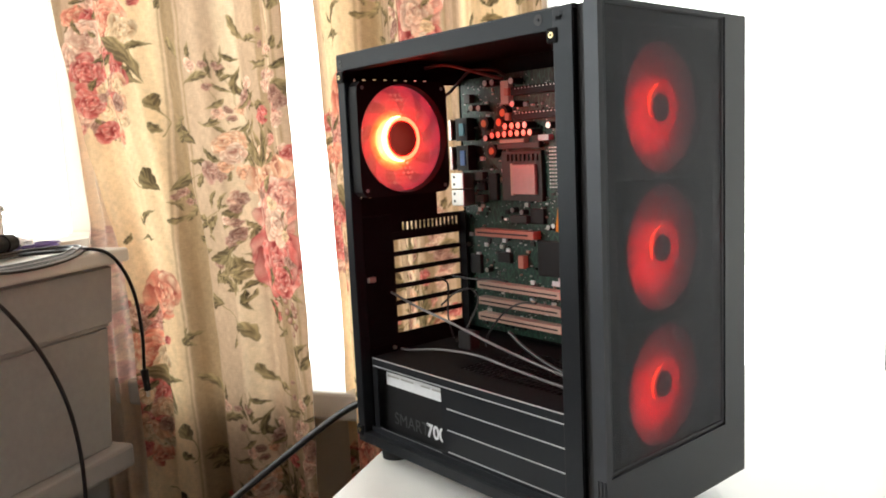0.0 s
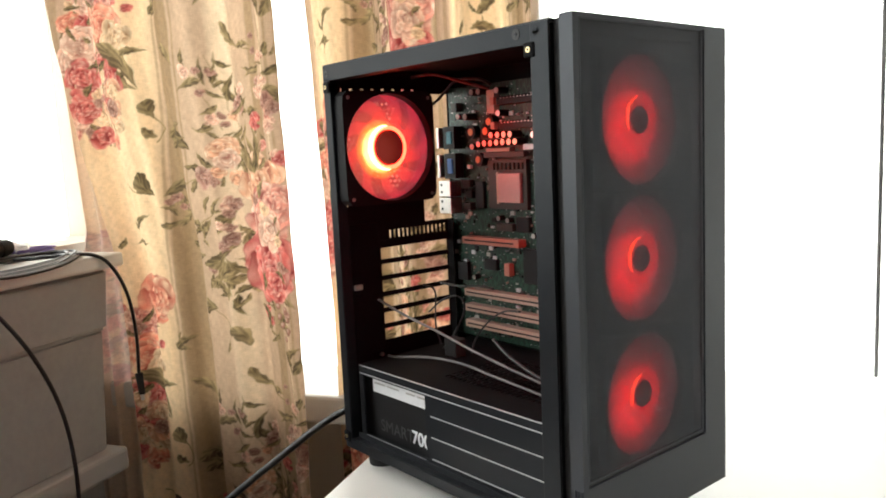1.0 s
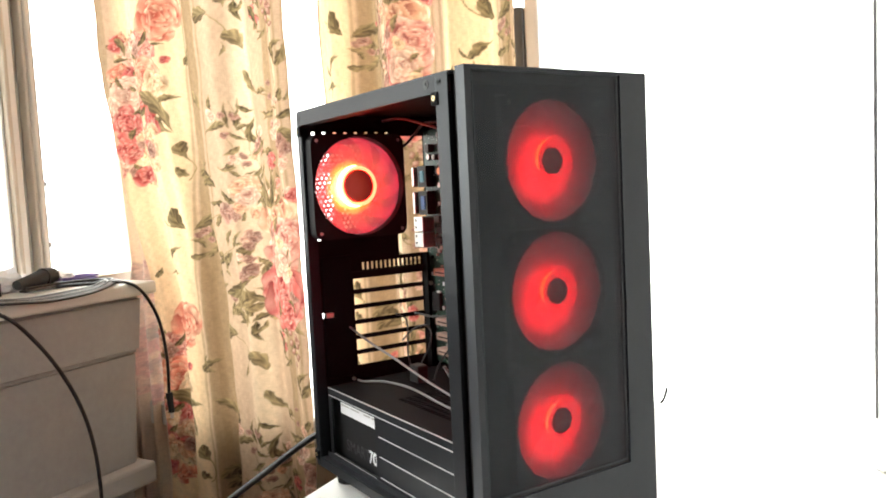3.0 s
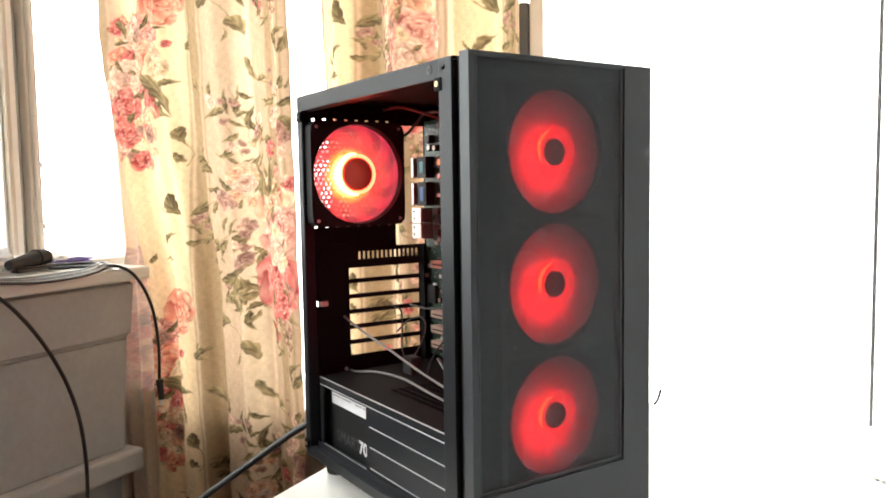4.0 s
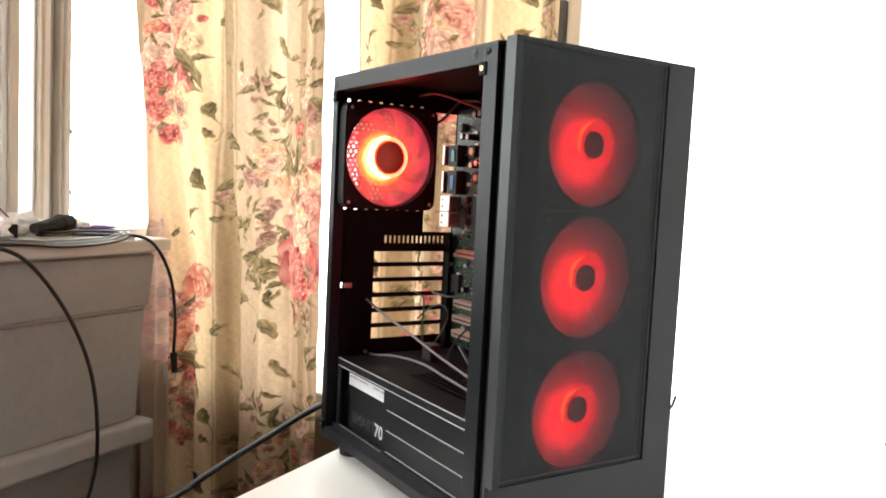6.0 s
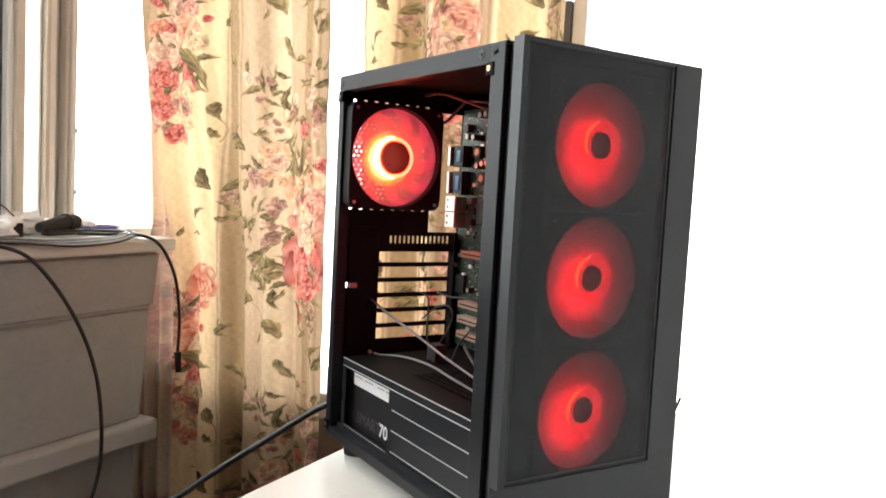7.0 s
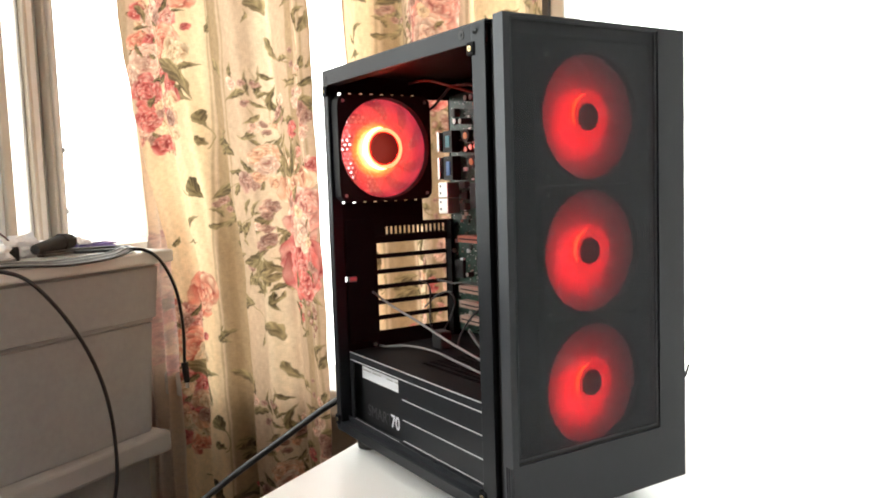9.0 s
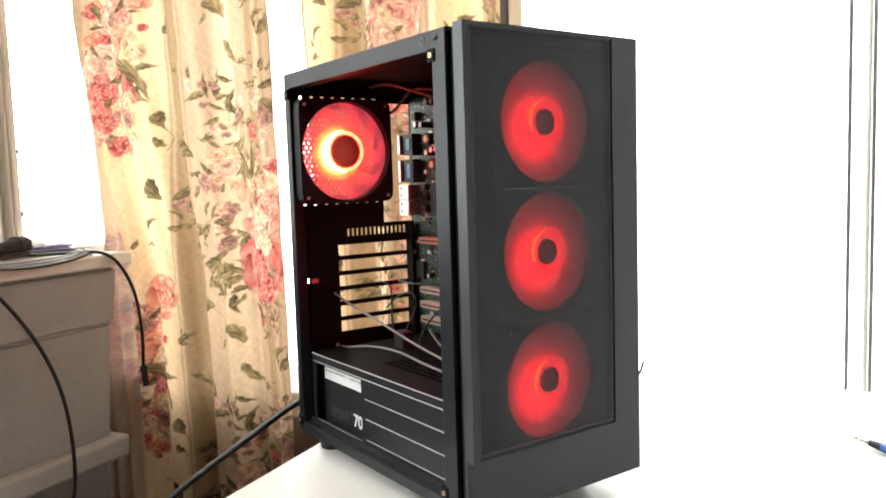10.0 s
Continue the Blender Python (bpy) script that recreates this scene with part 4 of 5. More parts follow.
# ---- fans ----
def fan(blades, ring, arc, hub_r, ring_r, label, group, set_out=0.0, sweep_deg=78, pitch_of=0.0042):
    """A 120 mm case fan, seen along its own -z side as front: frame, struts, hub, lit ring and nine swept blades."""
    f = thing("case_fan", label, "fan", group=group)
    n, R, half, d = 72, 0.057, 0.0598, 0.0125
    bm = bmesh.new()
    loops = []
    for x in (d, -d):
        inner, outer = [], []
        for k in range(n):
            a = 2 * math.pi * k / n + 0.0436
            c, s = math.cos(a), math.sin(a)
            q = (abs(c) ** 14 + abs(s) ** 14) ** (-1 / 14)
            inner.append(bm.verts.new((x, R * c, R * s)))
            outer.append(bm.verts.new((x, half * q * c, half * q * s)))
        loops.append((inner, outer))
    for k in range(n):
        m = (k + 1) % n
        (i0, o0), (i1, o1) = loops
        bm.faces.new((i0[k], i0[m], o0[m], o0[k]))
        bm.faces.new((i1[k], i1[m], o1[m], o1[k]))
        bm.faces.new((i0[k], i0[m], i1[m], i1[k]))
        bm.faces.new((o0[k], o0[m], o1[m], o1[k]))
    part("frame", bm, M_FAN, f)
    for sy in (-1, 1):
        for sz in (-1, 1):
            part("screw", rod(bmesh.new(), (d - 0.001, sy * 0.0525, sz * 0.0525), (d + 0.0006, sy * 0.0525, sz * 0.0525), 0.0022, 0.002, 12), M_HUB_SCREW, f)
    for k in range(4):
        a = radians(45 + 90 * k)
        part("strut", rod(bmesh.new(), (-d + 0.002, 0.015 * math.cos(a), 0.015 * math.sin(a)), (-d + 0.002, R * math.cos(a + 0.25), R * math.sin(a + 0.25)), 0.0017, 0.0017, 8), M_FAN, f)
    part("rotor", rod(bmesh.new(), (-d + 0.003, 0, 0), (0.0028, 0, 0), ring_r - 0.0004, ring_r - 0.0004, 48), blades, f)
    hub = rod(bmesh.new(), (-d + 0.001, 0, 0), (d - 0.003, 0, 0), hub_r, hub_r * 0.97, 48)
    bmesh.ops.bevel(hub, geom=[e for e in hub.edges if all(v.co.x > 0 for v in e.verts) and len(e.link_faces) == 2 and e.calc_face_angle(0) > 1], offset=0.0015, segments=3, affect="EDGES")
    part("hub", hub, M_HUB, f, "dark red-tinted hub cap with a faint added glow")
    bm = bmesh.new()
    for k in range(64):
        a0, a1 = 2 * math.pi * k / 64, 2 * math.pi * (k + 1) / 64
        prof = [(d - 0.0045, hub_r + 0.0002), (d - 0.0035, hub_r + 0.001), (d - 0.0045, ring_r), (0.003, ring_r), (0.003, hub_r + 0.0002)]
        for (xa, ra), (xb, rb) in zip(prof, prof[1:] + prof[:1]):
            bm.faces.new([bm.verts.new((x, r * math.cos(a), r * math.sin(a))) for x, r, a in ((xa, ra, a0), (xa, ra, a1), (xb, rb, a1), (xb, rb, a0))])
    bmesh.ops.remove_doubles(bm, verts=bm.verts[:], dist=1e-6)
    part("light_ring", bm, ring, f, "glowing red diode ring round the hub")
    # added glowing crescent, stands for the ring's one-sided hot glow
    bm = bmesh.new()
    inner, outer = (ring_r, ring_r + 0.0045) if arc is M_ARC else (ring_r - 0.0042, ring_r - 0.0012)
    steps = 30
    edge = []
    for k in range(steps + 1):
        a = radians(95 + 175 * k / steps) if arc is M_ARC else radians(105 + 100 * k / steps)
        w = math.sin(math.pi * k / steps) ** 0.7
        edge.append([bm.verts.new((d - (0.0028 if arc is M_ARC else 0.0008) - q, r * math.cos(a), r * math.sin(a))) for r, q in ((inner, 0.0), (inner + (outer - inner) * w + 0.0001, 0.0), (inner + (outer - inner) * w + 0.0001, 0.0012), (inner, 0.0012))])
    for p, q in zip(edge, edge[1:]):
        for k in range(4):
            bm.faces.new((p[k], p[(k + 1) % 4], q[(k + 1) % 4], q[k]))
    part("hot_glow_arc", bm, arc, f, "added bright crescent for the light ring's hot side")
    for b in range(9):
        bm = bmesh.new()
        grid = []
        nr, na = 8, 8
        for i in range(nr + 1):
            t = i / nr
            r = ring_r - 0.0005 + (R - 0.0005 - ring_r) * t
            row = []
            for j in range(na + 1):
                s = j / na
                a = radians(40 * b + 26 * t * t + (sweep_deg - 2 * t) * (s - 0.5))
                x = (pitch_of - 0.0008 * t) * (1 - 2 * s) + 0.001 * math.sin(s * math.pi) - 0.0028 + set_out
                row.append(Vector((x, r * math.cos(a), r * math.sin(a))))
            grid.append(row)
        top = [[bm.verts.new(p + Vector((0.0005, 0, 0))) for p in row] for row in grid]
        low = [[bm.verts.new(p - Vector((0.0005, 0, 0))) for p in row] for row in grid]
        for i in range(nr):
            for j in range(na):
                bm.faces.new((top[i][j], top[i + 1][j], top[i + 1][j + 1], top[i][j + 1])).smooth = True
                bm.faces.new((low[i][j], low[i][j + 1], low[i + 1][j + 1], low[i + 1][j])).smooth = True
        for i in range(nr):
            bm.faces.new((top[i][0], low[i][0], low[i + 1][0], top[i + 1][0]))
            bm.faces.new((top[i][na], top[i + 1][na], low[i + 1][na], low[i][na]))
        for j in range(na):
            bm.faces.new((top[nr][j], low[nr][j], low[nr][j + 1], top[nr][j + 1]))
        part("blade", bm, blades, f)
    return f


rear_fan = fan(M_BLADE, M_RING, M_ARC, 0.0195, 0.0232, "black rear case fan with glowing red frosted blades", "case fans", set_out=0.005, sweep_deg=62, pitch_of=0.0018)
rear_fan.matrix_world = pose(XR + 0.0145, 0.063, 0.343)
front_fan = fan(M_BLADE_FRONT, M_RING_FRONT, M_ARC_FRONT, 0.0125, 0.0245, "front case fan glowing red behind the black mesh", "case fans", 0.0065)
front_fan.matrix_world = pose(-0.0272, 0.1045, 0.355) @ Matrix.Scale(0.95, 4)
for z in (0.2395, 0.122):
    copy_thing(front_fan, pose(-0.0272, 0.1045, z))


# ---- motherboard ----
board = thing("motherboard", "green server motherboard with cream slots, lit red by the fans", "motherboard")
YB = 0.1655
part("circuit_board", boxed(-0.331, -0.09, YB, YB + 0.0016, 0.118, 0.408), M_PCB, board)


def on_board(name, x0, x1, z0, z1, h, material, bevel=0.0006, parent=None, label="", base=0.0):
    return part(name, boxed(x0, x1, YB - h, YB - base, z0, z1, bevel=bevel), material, parent or board, label)


for z, x0, x1, m in ((0.1725, -0.303, -0.173, M_SLOT), (0.154, -0.303, -0.173, M_SLOT), (0.1355, -0.303, -0.173, M_SLOT), (0.2335, -0.303, -0.212, M_SLOT_RED)):
    s = on_board("expansion_slot", x0, x1, z - 0.0042, z + 0.0042, 0.0125, m, label="cream expansion slot" if m is M_SLOT else "brown graphics slot")
    part("slot_gap", boxed(x0 + 0.004, x1 - 0.008, YB - 0.0129, YB - 0.0124, z - 0.0008, z + 0.0008), M_CHIP, s)
    part("key", boxed(x1 - 0.004, x1 + 0.0004, YB - 0.0128, YB - 0.001, z - 0.0043, z + 0.0043), M_SLOT_RED, s)
for z in (0.387, 0.374, 0.361, 0.348):
    if z in (0.374, 0.348):
        continue
    s = on_board("memory_slot", -0.238, -0.1, z - 0.0042, z + 0.0042, 0.0125, M_CHIP)
    for k in range(26):
        part("contact", boxed(-0.232 + 0.005 * k, -0.2305 + 0.005 * k, YB - 0.0127, YB - 0.0124, z + 0.002, z + 0.0032), M_METAL, s)
    part("latch", boxed(-0.245, -0.2385, YB - 0.016, YB - 0.001, z - 0.004, z + 0.004, bevel=0.001), M_SLOT_RED, s)
sock = on_board("processor_socket", -0.262, -0.203, 0.270, 0.324, 0.006, M_SOCKET)
part("processor", boxed(-0.242, -0.209, YB - 0.0105, YB - 0.006, 0.2775, 0.3095, bevel=0.001), M_CPU, sock, "bare metal processor lid")
part("lever", boxed(-0.2465, -0.2425, YB - 0.009, YB - 0.006, 0.276, 0.311, bevel=0.0008), M_SLOT, sock)
for k in range(8):
    part("fin", boxed(-0.253 + 0.0062 * k, -0.2505 + 0.0062 * k, YB - 0.0085, YB - 0.006, 0.3135, 0.3205), M_SOCKET, sock)
part("bracket", boxed(-0.262, -0.2, YB - 0.012, YB - 0.006, 0.3265, 0.333, bevel=0.001), M_SOCKET, sock)
ide = on_board("drive_header", -0.189, -0.172, 0.282, 0.331, 0.008, M_PCB)
for k in range(12):
    for x in (-0.1855, -0.1815, -0.1775):
        part("pin", boxed(x, x + 0.0014, YB - 0.013, YB - 0.008, 0.285 + 0.0037 * k, 0.2863 + 0.0037 * k), M_METAL, ide)


def capacitor(x, z, r=0.0036, h=0.0145, top=M_METAL):
    c = part("capacitor", rod(bmesh.new(), (x, YB, z), (x, YB - h, z), r, r, 18), M_CHIP, board)
    part("cap_top", rod(bmesh.new(), (x, YB - h - 0.0002, z), (x, YB - h - 0.0007, z), r * 0.92, r * 0.86, 18), top, c, "bare metal capacitor top")


for x, z in ((-0.275, 0.399), (-0.264, 0.399), (-0.235, 0.398), (-0.299, 0.374), (-0.287, 0.373), (-0.234, 0.374), (-0.246, 0.351), (-0.236, 0.351), (-0.2265, 0.351), (-0.217, 0.351),
             (-0.277, 0.3395), (-0.2665, 0.342), (-0.257, 0.3425), (-0.2475, 0.3425), (-0.238, 0.343), (-0.2285, 0.343), (-0.219, 0.343), (-0.21, 0.343), (-0.184, 0.349)):
    capacitor(x, z)
for x, z in ((-0.194, 0.243), (-0.187, 0.245), (-0.29, 0.19), (-0.246, 0.26), (-0.232, 0.258)):
    capacitor(x, z, 0.003, 0.008)
for x, z in ((-0.261, 0.356), (-0.274, 0.325), (-0.285, 0.356), (-0.255, 0.366)):
    c = part("coil", rod(bmesh.new(), (x, YB, z), (x, YB - 0.009, z), 0.0075, 0.0075, 20), M_CHIP, board)
    part("winding", rod(bmesh.new(), (x, YB - 0.0085, z), (x, YB - 0.0095, z), 0.0045, 0.004, 16), M_COPPER, c)
for x0, x1, z0, z1, m in ((-0.213, -0.178, 0.19, 0.228, M_CHIP), (-0.322, -0.304, 0.184, 0.206, M_CHIP), (-0.275, -0.255, 0.2, 0.212, M_CHIP), (-0.24, -0.232, 0.196, 0.21, M_SLOT_RED),
                          (-0.285, -0.272, 0.27, 0.3, M_CHIP), (-0.303, -0.291, 0.268, 0.276, M_SOCKET), (-0.303, -0.291, 0.281, 0.289, M_CHIP), (-0.303, -0.291, 0.294, 0.302, M_SOCKET), (-0.25, -0.225, 0.246, 0.254, M_SOCKET), (-0.222, -0.203, 0.246, 0.262, M_CHIP),
                          (-0.318, -0.308, 0.38, 0.39, M_SOCKET), (-0.258, -0.246, 0.375, 0.4, M_SLOT), (-0.262, -0.225, 0.333, 0.337, M_SLOT), (-0.205, -0.19, 0.334, 0.34, M_WHITE)):
    on_board("chip", x0, x1, z0, z1, 0.005 if m is M_CHIP else 0.008, m)
on_board("label_sticker", -0.197, -0.176, 0.1795, 0.185, 0.0012, M_WHITE, 0.0)
rng = random.Random(7)
for k in range(280):
    x, z = rng.uniform(-0.325, -0.17), rng.uniform(0.12, 0.4)
    a, b = rng.choice(((0.0022, 0.0013), (0.0013, 0.0022), (0.0034, 0.0018), (0.006, 0.0045), (0.0018, 0.0036), (0.0045, 0.0025)))
    on_board("component", x, x + a, z, z + b, rng.uniform(0.001, 0.003), rng.choice((M_CHIP, M_METAL, M_SLOT, M_CHIP, M_SOCKET, M_WHITE, M_METAL)), 0.0)
# solder points and tiny parts too small to tell apart
bm = bmesh.new()
for k in range(600):
    x, z = rng.uniform(-0.328, -0.165), rng.uniform(0.12, 0.405)
    a, b, h = rng.uniform(0.0004, 0.0011), rng.uniform(0.0004, 0.0011), rng.uniform(0.0003, 0.0009)
    q = [bm.verts.new((x + i * a, YB - j * h, z + l * b)) for j in (0, 1) for i, l in ((0, 0), (1, 0), (1, 1), (0, 1))]
    bm.faces.new(q[4:])
    for i in range(4):
        bm.faces.new((q[i], q[(i + 1) % 4], q[4 + (i + 1) % 4], q[4 + i]))
tagged(part("solder", bm, M_METAL, board), kind="stuff")
for z0, z1, m, face in ((0.338, 0.364, M_CHIP, M_TEAL), (0.304, 0.333, M_CHIP, M_BLUE)):
    p = on_board("video_port", -0.329, -0.309, z0, z1, 0.0125, m)
    part("port_face", boxed(-0.3225, -0.3135, YB - 0.0135, YB - 0.0122, z0 + 0.006, z1 - 0.006, bevel=0.0008), face, p, "blue port shell")
    part("flange", boxed(-0.3375, -0.3335, YB - 0.016, YB - 0.002, z0 + 0.001, z1 - 0.001, bevel=0.001), M_METAL, p)
for z0, z1 in ((0.283, 0.3015), (0.2635, 0.282)):
    p = on_board("network_port", -0.335, -0.314, z0, z1, 0.0175, M_METAL, 0.0008)
    for dz in (0.004, 0.0125):
        part("port_slit", boxed(-0.331, -0.328, YB - 0.0179, YB - 0.0174, z0 + dz, z0 + dz + 0.003), M_CHIP, p)
part("standoff", rod(bmesh.new(), (-0.327, YB - 0.003, 0.217), (-0.327, YB, 0.217), 0.0028, 0.0028, 12), M_SCREW, board)


# ---- cables in the case ----
def cable(name, label, points, r, material=M_CABLE, m=Matrix(), group=""):
    ob = part(name, sweep(points, r), material)
    ob.matrix_world = m
    return tagged(ob, label, "cable", group)


cable("cable", "thin grey cable crossing the inside of the case", [(-0.331, 0.05, 0.176), (-0.285, 0.05, 0.165), (-0.231, 0.052, 0.154), (-0.166, 0.055, 0.139), (-0.085, 0.06, 0.124), (-0.05, 0.07, 0.118)], 0.0013, M_CABLE_GREY, group="case cables")
cable("cable", "thin grey cable lying on the shroud", [(-0.318, 0.05, 0.1145), (-0.30, 0.05, 0.116), (-0.25, 0.05, 0.1245), (-0.198, 0.052, 0.127), (-0.152, 0.054, 0.122), (-0.083, 0.058, 0.1145), (-0.05, 0.06, 0.114)], 0.0013, M_CABLE_GREY, group="case cables")
cable("cable", "black cable running down over the shroud", [(-0.19, 0.09, 0.145), (-0.16, 0.085, 0.132), (-0.11, 0.08, 0.12), (-0.05, 0.085, 0.1145)], 0.0018, group="case cables")
cable("cable", "black wire looped before the slots", [(-0.33, 0.12, 0.15), (-0.31, 0.125, 0.166), (-0.288, 0.13, 0.172), (-0.278, 0.13, 0.158), (-0.29, 0.12, 0.125), (-0.295, 0.11, 0.1145)], 0.0011, group="case cables")
cable("cable", "black wire bowed before the slots", [(-0.18, 0.12, 0.17), (-0.21, 0.125, 0.165), (-0.235, 0.125, 0.15), (-0.25, 0.12, 0.13), (-0.252, 0.115, 0.1145)], 0.0011, group="case cables")
cable("cable", "black wire hanging before the slot openings", [(-0.325, 0.11, 0.185), (-0.315, 0.118, 0.178), (-0.32, 0.122, 0.155), (-0.318, 0.12, 0.135), (-0.31, 0.12, 0.1145)], 0.0011, group="case cables")
cable("cable", "black wire lying along the upper slot", [(-0.33, 0.14, 0.182), (-0.30, 0.145, 0.18), (-0.27, 0.147, 0.183), (-0.25, 0.15, 0.181)], 0.0012, group="case cables")
cable("fan_lead", "black fan lead leading to the board", [(-0.318, 0.121, 0.385), (-0.31, 0.13, 0.392), (-0.30, 0.135, 0.402), (-0.285, 0.14, 0.413), (-0.26, 0.15, 0.412), (-0.25, 0.158, 0.405)], 0.0017, group="case cables")
cable("fan_lead", "dark red fan lead under the case top", [(-0.315, 0.10, 0.418), (-0.29, 0.11, 0.419), (-0.26, 0.13, 0.408), (-0.24, 0.145, 0.40)], 0.0017, M_RED, group="case cables")
for k, m in enumerate((M_ORANGE, M_ORANGE, M_CABLE)):
    cable("wire", "thin orange wire at the board's edge" if m is M_ORANGE else "thin black wire at the board's edge", [(-0.178 + 0.002 * k, 0.152, 0.24), (-0.174 + 0.002 * k, 0.15, 0.256), (-0.165, 0.145, 0.27), (-0.15, 0.15, 0.27)], 0.0009, m, group="board wires")
plug = thing("wire_plug", "black moulded plug lying on the shroud", "plug")
part("body", boxed(-0.275, -0.255, 0.095, 0.11, 0.1126, 0.133, bevel=0.002), M_RUBBER, plug)


# ---- power cable, ledge clutter, tools ----
cable("power_cable", "thick black power cable leaving the case towards the floor", [(-0.334, 0.05, 0.055), (-0.365, 0.045, 0.05), (-0.40, 0.02, 0.03), (-0.44, -0.03, -0.015), (-0.475, -0.11, -0.075), (-0.51, -0.21, -0.16), (-0.53, -0.33, -0.35), (-0.53, -0.4, -0.744)], 0.0042)
cable("hanging_cable", "black cable hanging off the ledge end", [(-0.88, 0.29, 0.206), (-0.835, 0.33, 0.206), (-0.803, 0.362, 0.204), (-0.792, 0.388, 0.182), (-0.791, 0.416, 0.13), (-0.798, 0.434, 0.06), (-0.806, 0.44, -0.005)], 0.0028, M_CABLE, ROOM)
jack = thing("cable_plug", "black barrel plug on the hanging cable's end", "plug", ROOM)
part("barrel", rod(bmesh.new(), (-0.806, 0.44, -0.005), (-0.803, 0.44, -0.04), 0.0062, 0.005, 14), M_RUBBER, jack)
part("tip", rod(bmesh.new(), (-0.803, 0.44, -0.04), (-0.8025, 0.44, -0.05), 0.003, 0.003, 10), M_SCREW, jack)
cable("hanging_cable", "black cable drooping before the window ledge", [(-0.84, -0.02, 0.204), (-0.79, 0.03, 0.208), (-0.765, 0.073, 0.205), (-0.75, 0.121, 0.182), (-0.75, 0.184, 0.102), (-0.75, 0.225, 0.008), (-0.75, 0.238, -0.095), (-0.75, 0.226, -0.175), (-0.76, 0.18, -0.3), (-0.77, 0.12, -0.744)], 0.0029, M_CABLE, ROOM)


def coil(cu, cv, ru, rv, turns, r, material, label, lift=0.0, seed=1):
    g = random.Random(seed)
    pts = []
    for k in range(turns * 10 + 1):
        a = 2 * math.pi * k / 10
        w = 1 + 0.12 * math.sin(a * 0.37 + seed) + g.uniform(-0.05, 0.05)
        pts.append((cu + ru * w * math.cos(a), cv + rv * w * math.sin(a), 0.2 + r + lift + 0.0022 * (k / 10) + 0.0008 * math.sin(a * 3)))
    return cable("coiled_cable", label, pts, r, material, ROOM, "cables on the ledge")


coil(-0.9, 0.12, 0.035, 0.07, 2, 0.0018, M_CABLE_GREY, "grey cable heaped on the window ledge", 0.0, 6)
coil(-0.92, 0.36, 0.014, 0.04, 5, 0.0014, M_VIOLET, "violet wire bundle on the window ledge", 0.002, 4)
# a flat skein of cable: out along the nosing, round at the ledge's end and back to the plug
for k in range(7):
    a, b = 0.0042 * k, 0.0016 * (k % 3)
    dark = k % 3 != 1
    cable("looped_cable", "black cable strand looped along the ledge nosing" if dark else "grey cable strand looped along the ledge nosing",
          [(-0.87 - a, -0.06, 0.2035), (-0.822 - a, 0.02, 0.2035), (-0.793 - a, 0.12, 0.2035 + b), (-0.788 - 0.8 * a, 0.21, 0.196 + 0.0011 * k), (-0.793 - a, 0.29, 0.198 + 0.0009 * k), (-0.812 - 0.8 * a, 0.345 - 0.4 * a, 0.2045 + b),
           (-0.850 - 0.3 * a, 0.385 - 0.9 * a, 0.2045 + b), (-0.890 + 0.3 * a, 0.375 - 0.7 * a, 0.2045 + b), (-0.905 + 0.5 * a, 0.31, 0.2045 + 1.4 * b), (-0.893 + 0.5 * a, 0.235, 0.205 + 1.4 * b)],
          0.0021 if dark else 0.0018, M_CABLE if dark else M_CABLE_GREY, ROOM, "cables on the ledge")
mic = thing("microphone_plug", "dark moulded plug lying on the coiled cables", "plug", ROOM)
bm = rod(bmesh.new(), (-0.885, 0.225, 0.216), (-0.905, 0.285, 0.222), 0.008, 0.0125, 20)
rod(bm, (-0.905, 0.285, 0.222), (-0.912, 0.31, 0.223), 0.0145, 0.012, 20)
part("body", bm, M_RUBBER, mic)
dev = thing("small_device", "black flat box with pale top on the ledge", "device", ROOM)
part("body", boxed(-0.965, -0.9, 0.09, 0.21, 0.2, 0.222, bevel=0.002), M_CHIP, dev)
part("lid", boxed(-0.964, -0.901, 0.091, 0.209, 0.2221, 0.225, bevel=0.001), M_WHITE, dev)


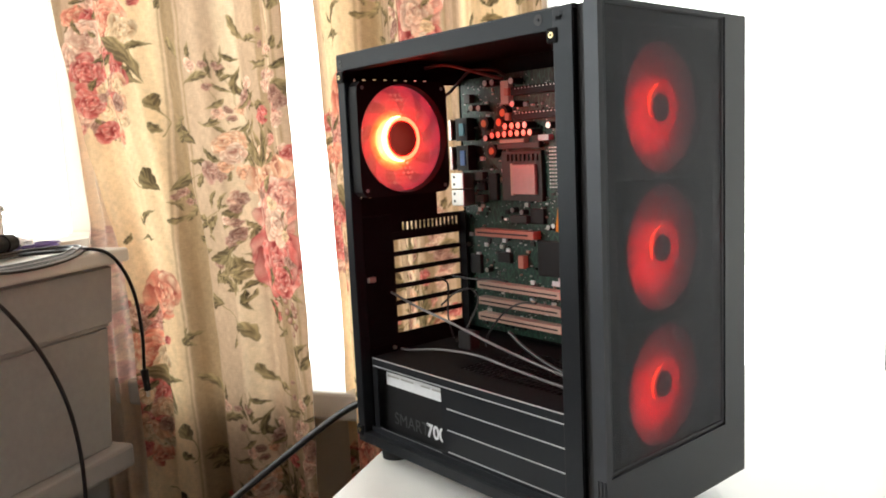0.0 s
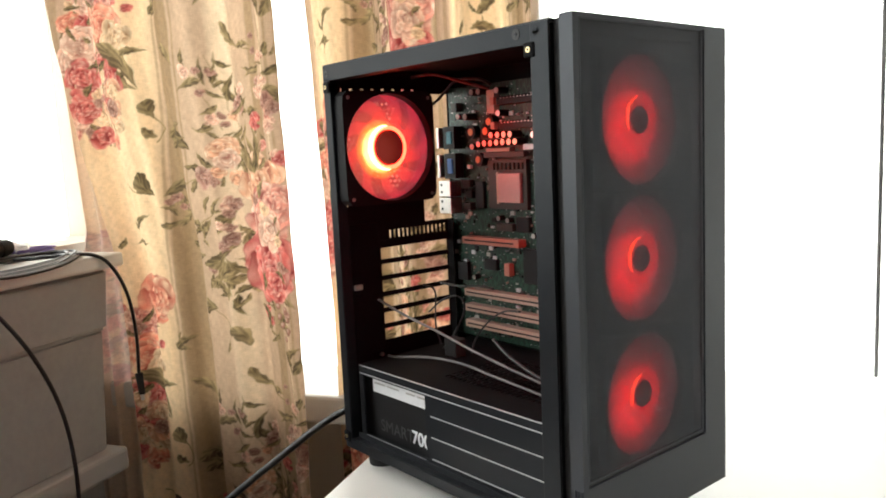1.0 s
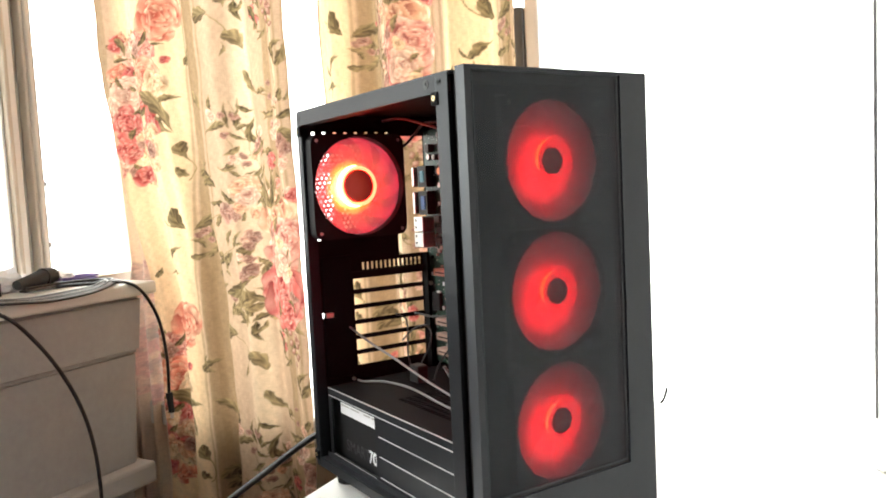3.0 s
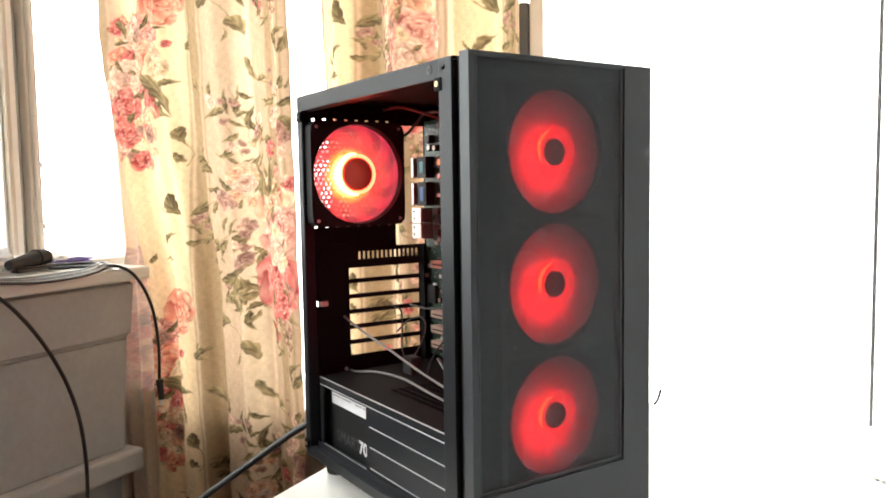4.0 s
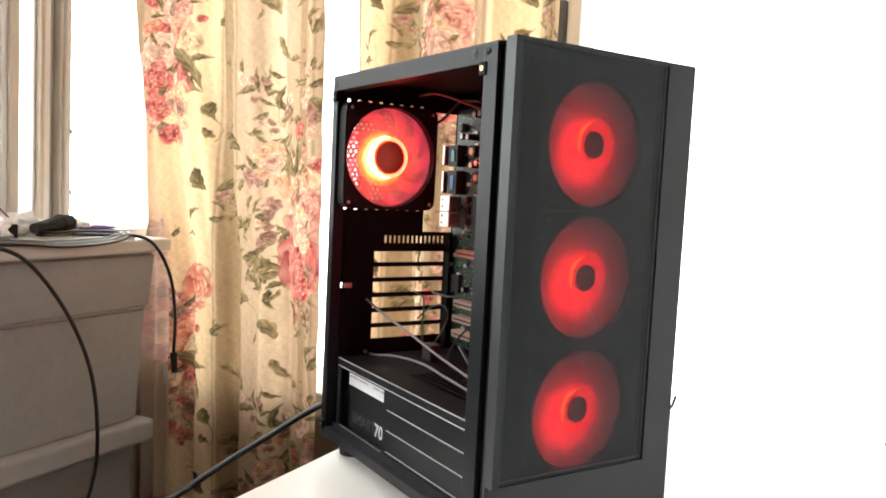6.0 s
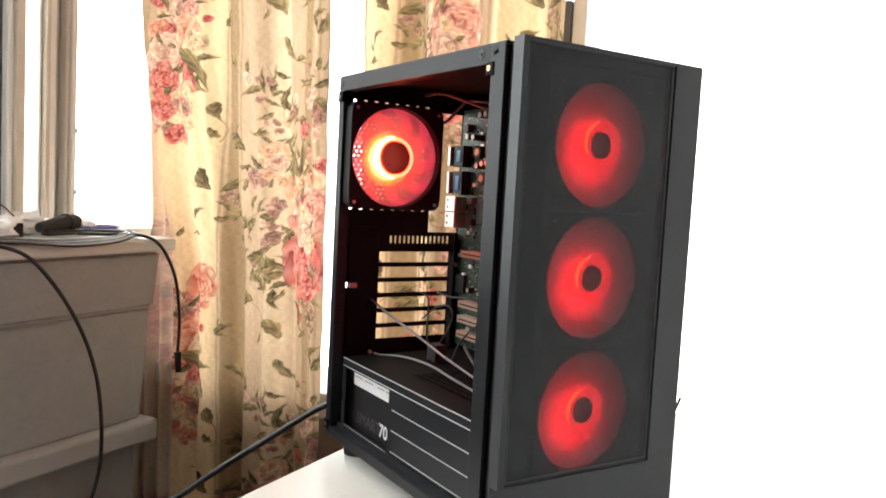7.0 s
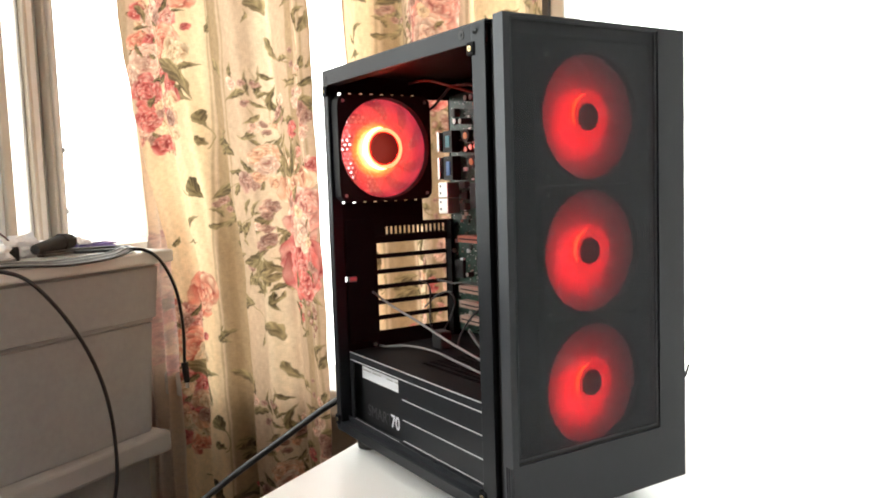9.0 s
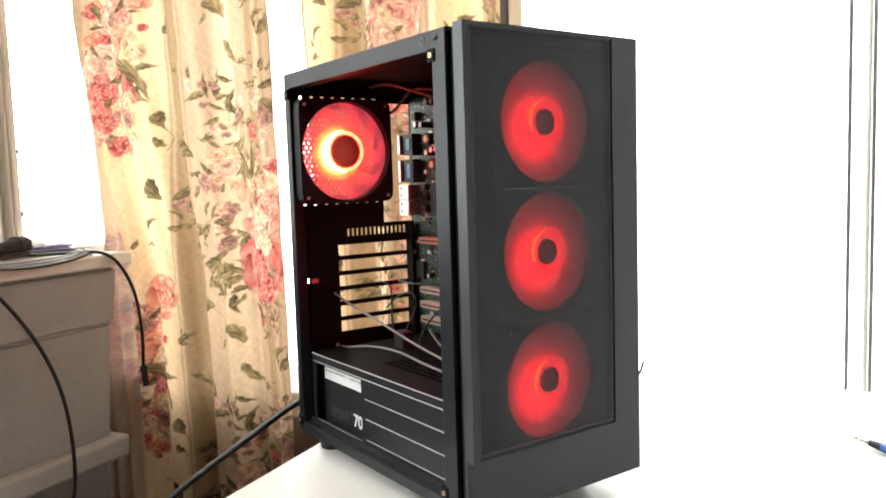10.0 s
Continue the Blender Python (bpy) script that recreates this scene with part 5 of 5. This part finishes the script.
def paper(cu, cv, size, seed):
    bm = bmesh.new()
    bmesh.ops.create_icosphere(bm, subdivisions=3, radius=size)
    for v in bm.verts:
        n = noise.noise(v.co * 90 + Vector((seed, 0, 0))) + 0.5 * noise.noise(v.co * 220)
        v.co = v.co * (1 + 0.45 * n)
        v.co.z = max(v.co.z * 0.7, -size * 0.5)
    lo = min(v.co.z for v in bm.verts)
    for v in bm.verts:
        v.co += Vector((cu, cv, 0.2 - lo))
    ob = part("crumpled_paper", bm, M_PAPER)
    ob.matrix_world = ROOM
    return tagged(ob, "crumpled white paper lying on the window ledge", "paper", "papers on the ledge")


paper(-0.955, 0.25, 0.03, 1)
paper(-0.96, 0.292, 0.02, 5)
paper(-0.935, 0.205, 0.026, 9)
paper(-0.905, 0.17, 0.024, 13)
paper(-0.93, 0.335, 0.022, 17)
cable("wire", "thin red wire arching over the ledge", [(-0.93, 0.10, 0.226), (-0.94, 0.15, 0.25), (-0.95, 0.2, 0.25), (-0.955, 0.235, 0.225)], 0.0012, M_RED, ROOM)

driver = thing("screwdriver", "small precision screwdriver with blue handle on the table", "screwdriver", pose(0.057, 0.488, 0.0055, 0, 0, -18))
part("bit", rod(bmesh.new(), (0, 0, 0), (0.03, 0, 0), 0.0011, 0.0018, 10), M_HUB_SCREW, driver, "dark steel bit")
for x in (0.008, 0.016, 0.023):
    part("bit_ring", rod(bmesh.new(), (x, 0, 0), (x + 0.0035, 0, 0), 0.0024, 0.0024, 12), M_SCREW, driver)
part("collar", rod(bmesh.new(), (0.03, 0, 0), (0.047, 0, 0), 0.0034, 0.0046, 16), M_CHIP, driver, "dark grey collar")
hb = rod(bmesh.new(), (0.047, 0, 0), (0.1, 0, 0), 0.005, 0.0055, 8)
part("handle", hb, M_DRIVER, driver)
part("cap", rod(bmesh.new(), (0.1, 0, 0), (0.112, 0, 0), 0.0052, 0.004, 16), M_CABLE_GREY, driver)
cable("wire_offcut", "short dark wire offcut at the table's back edge", [(0.024, 0.60, 0.0014), (0.029, 0.601, 0.007), (0.034, 0.602, 0.024)], 0.0021, M_CABLE, ROOM)
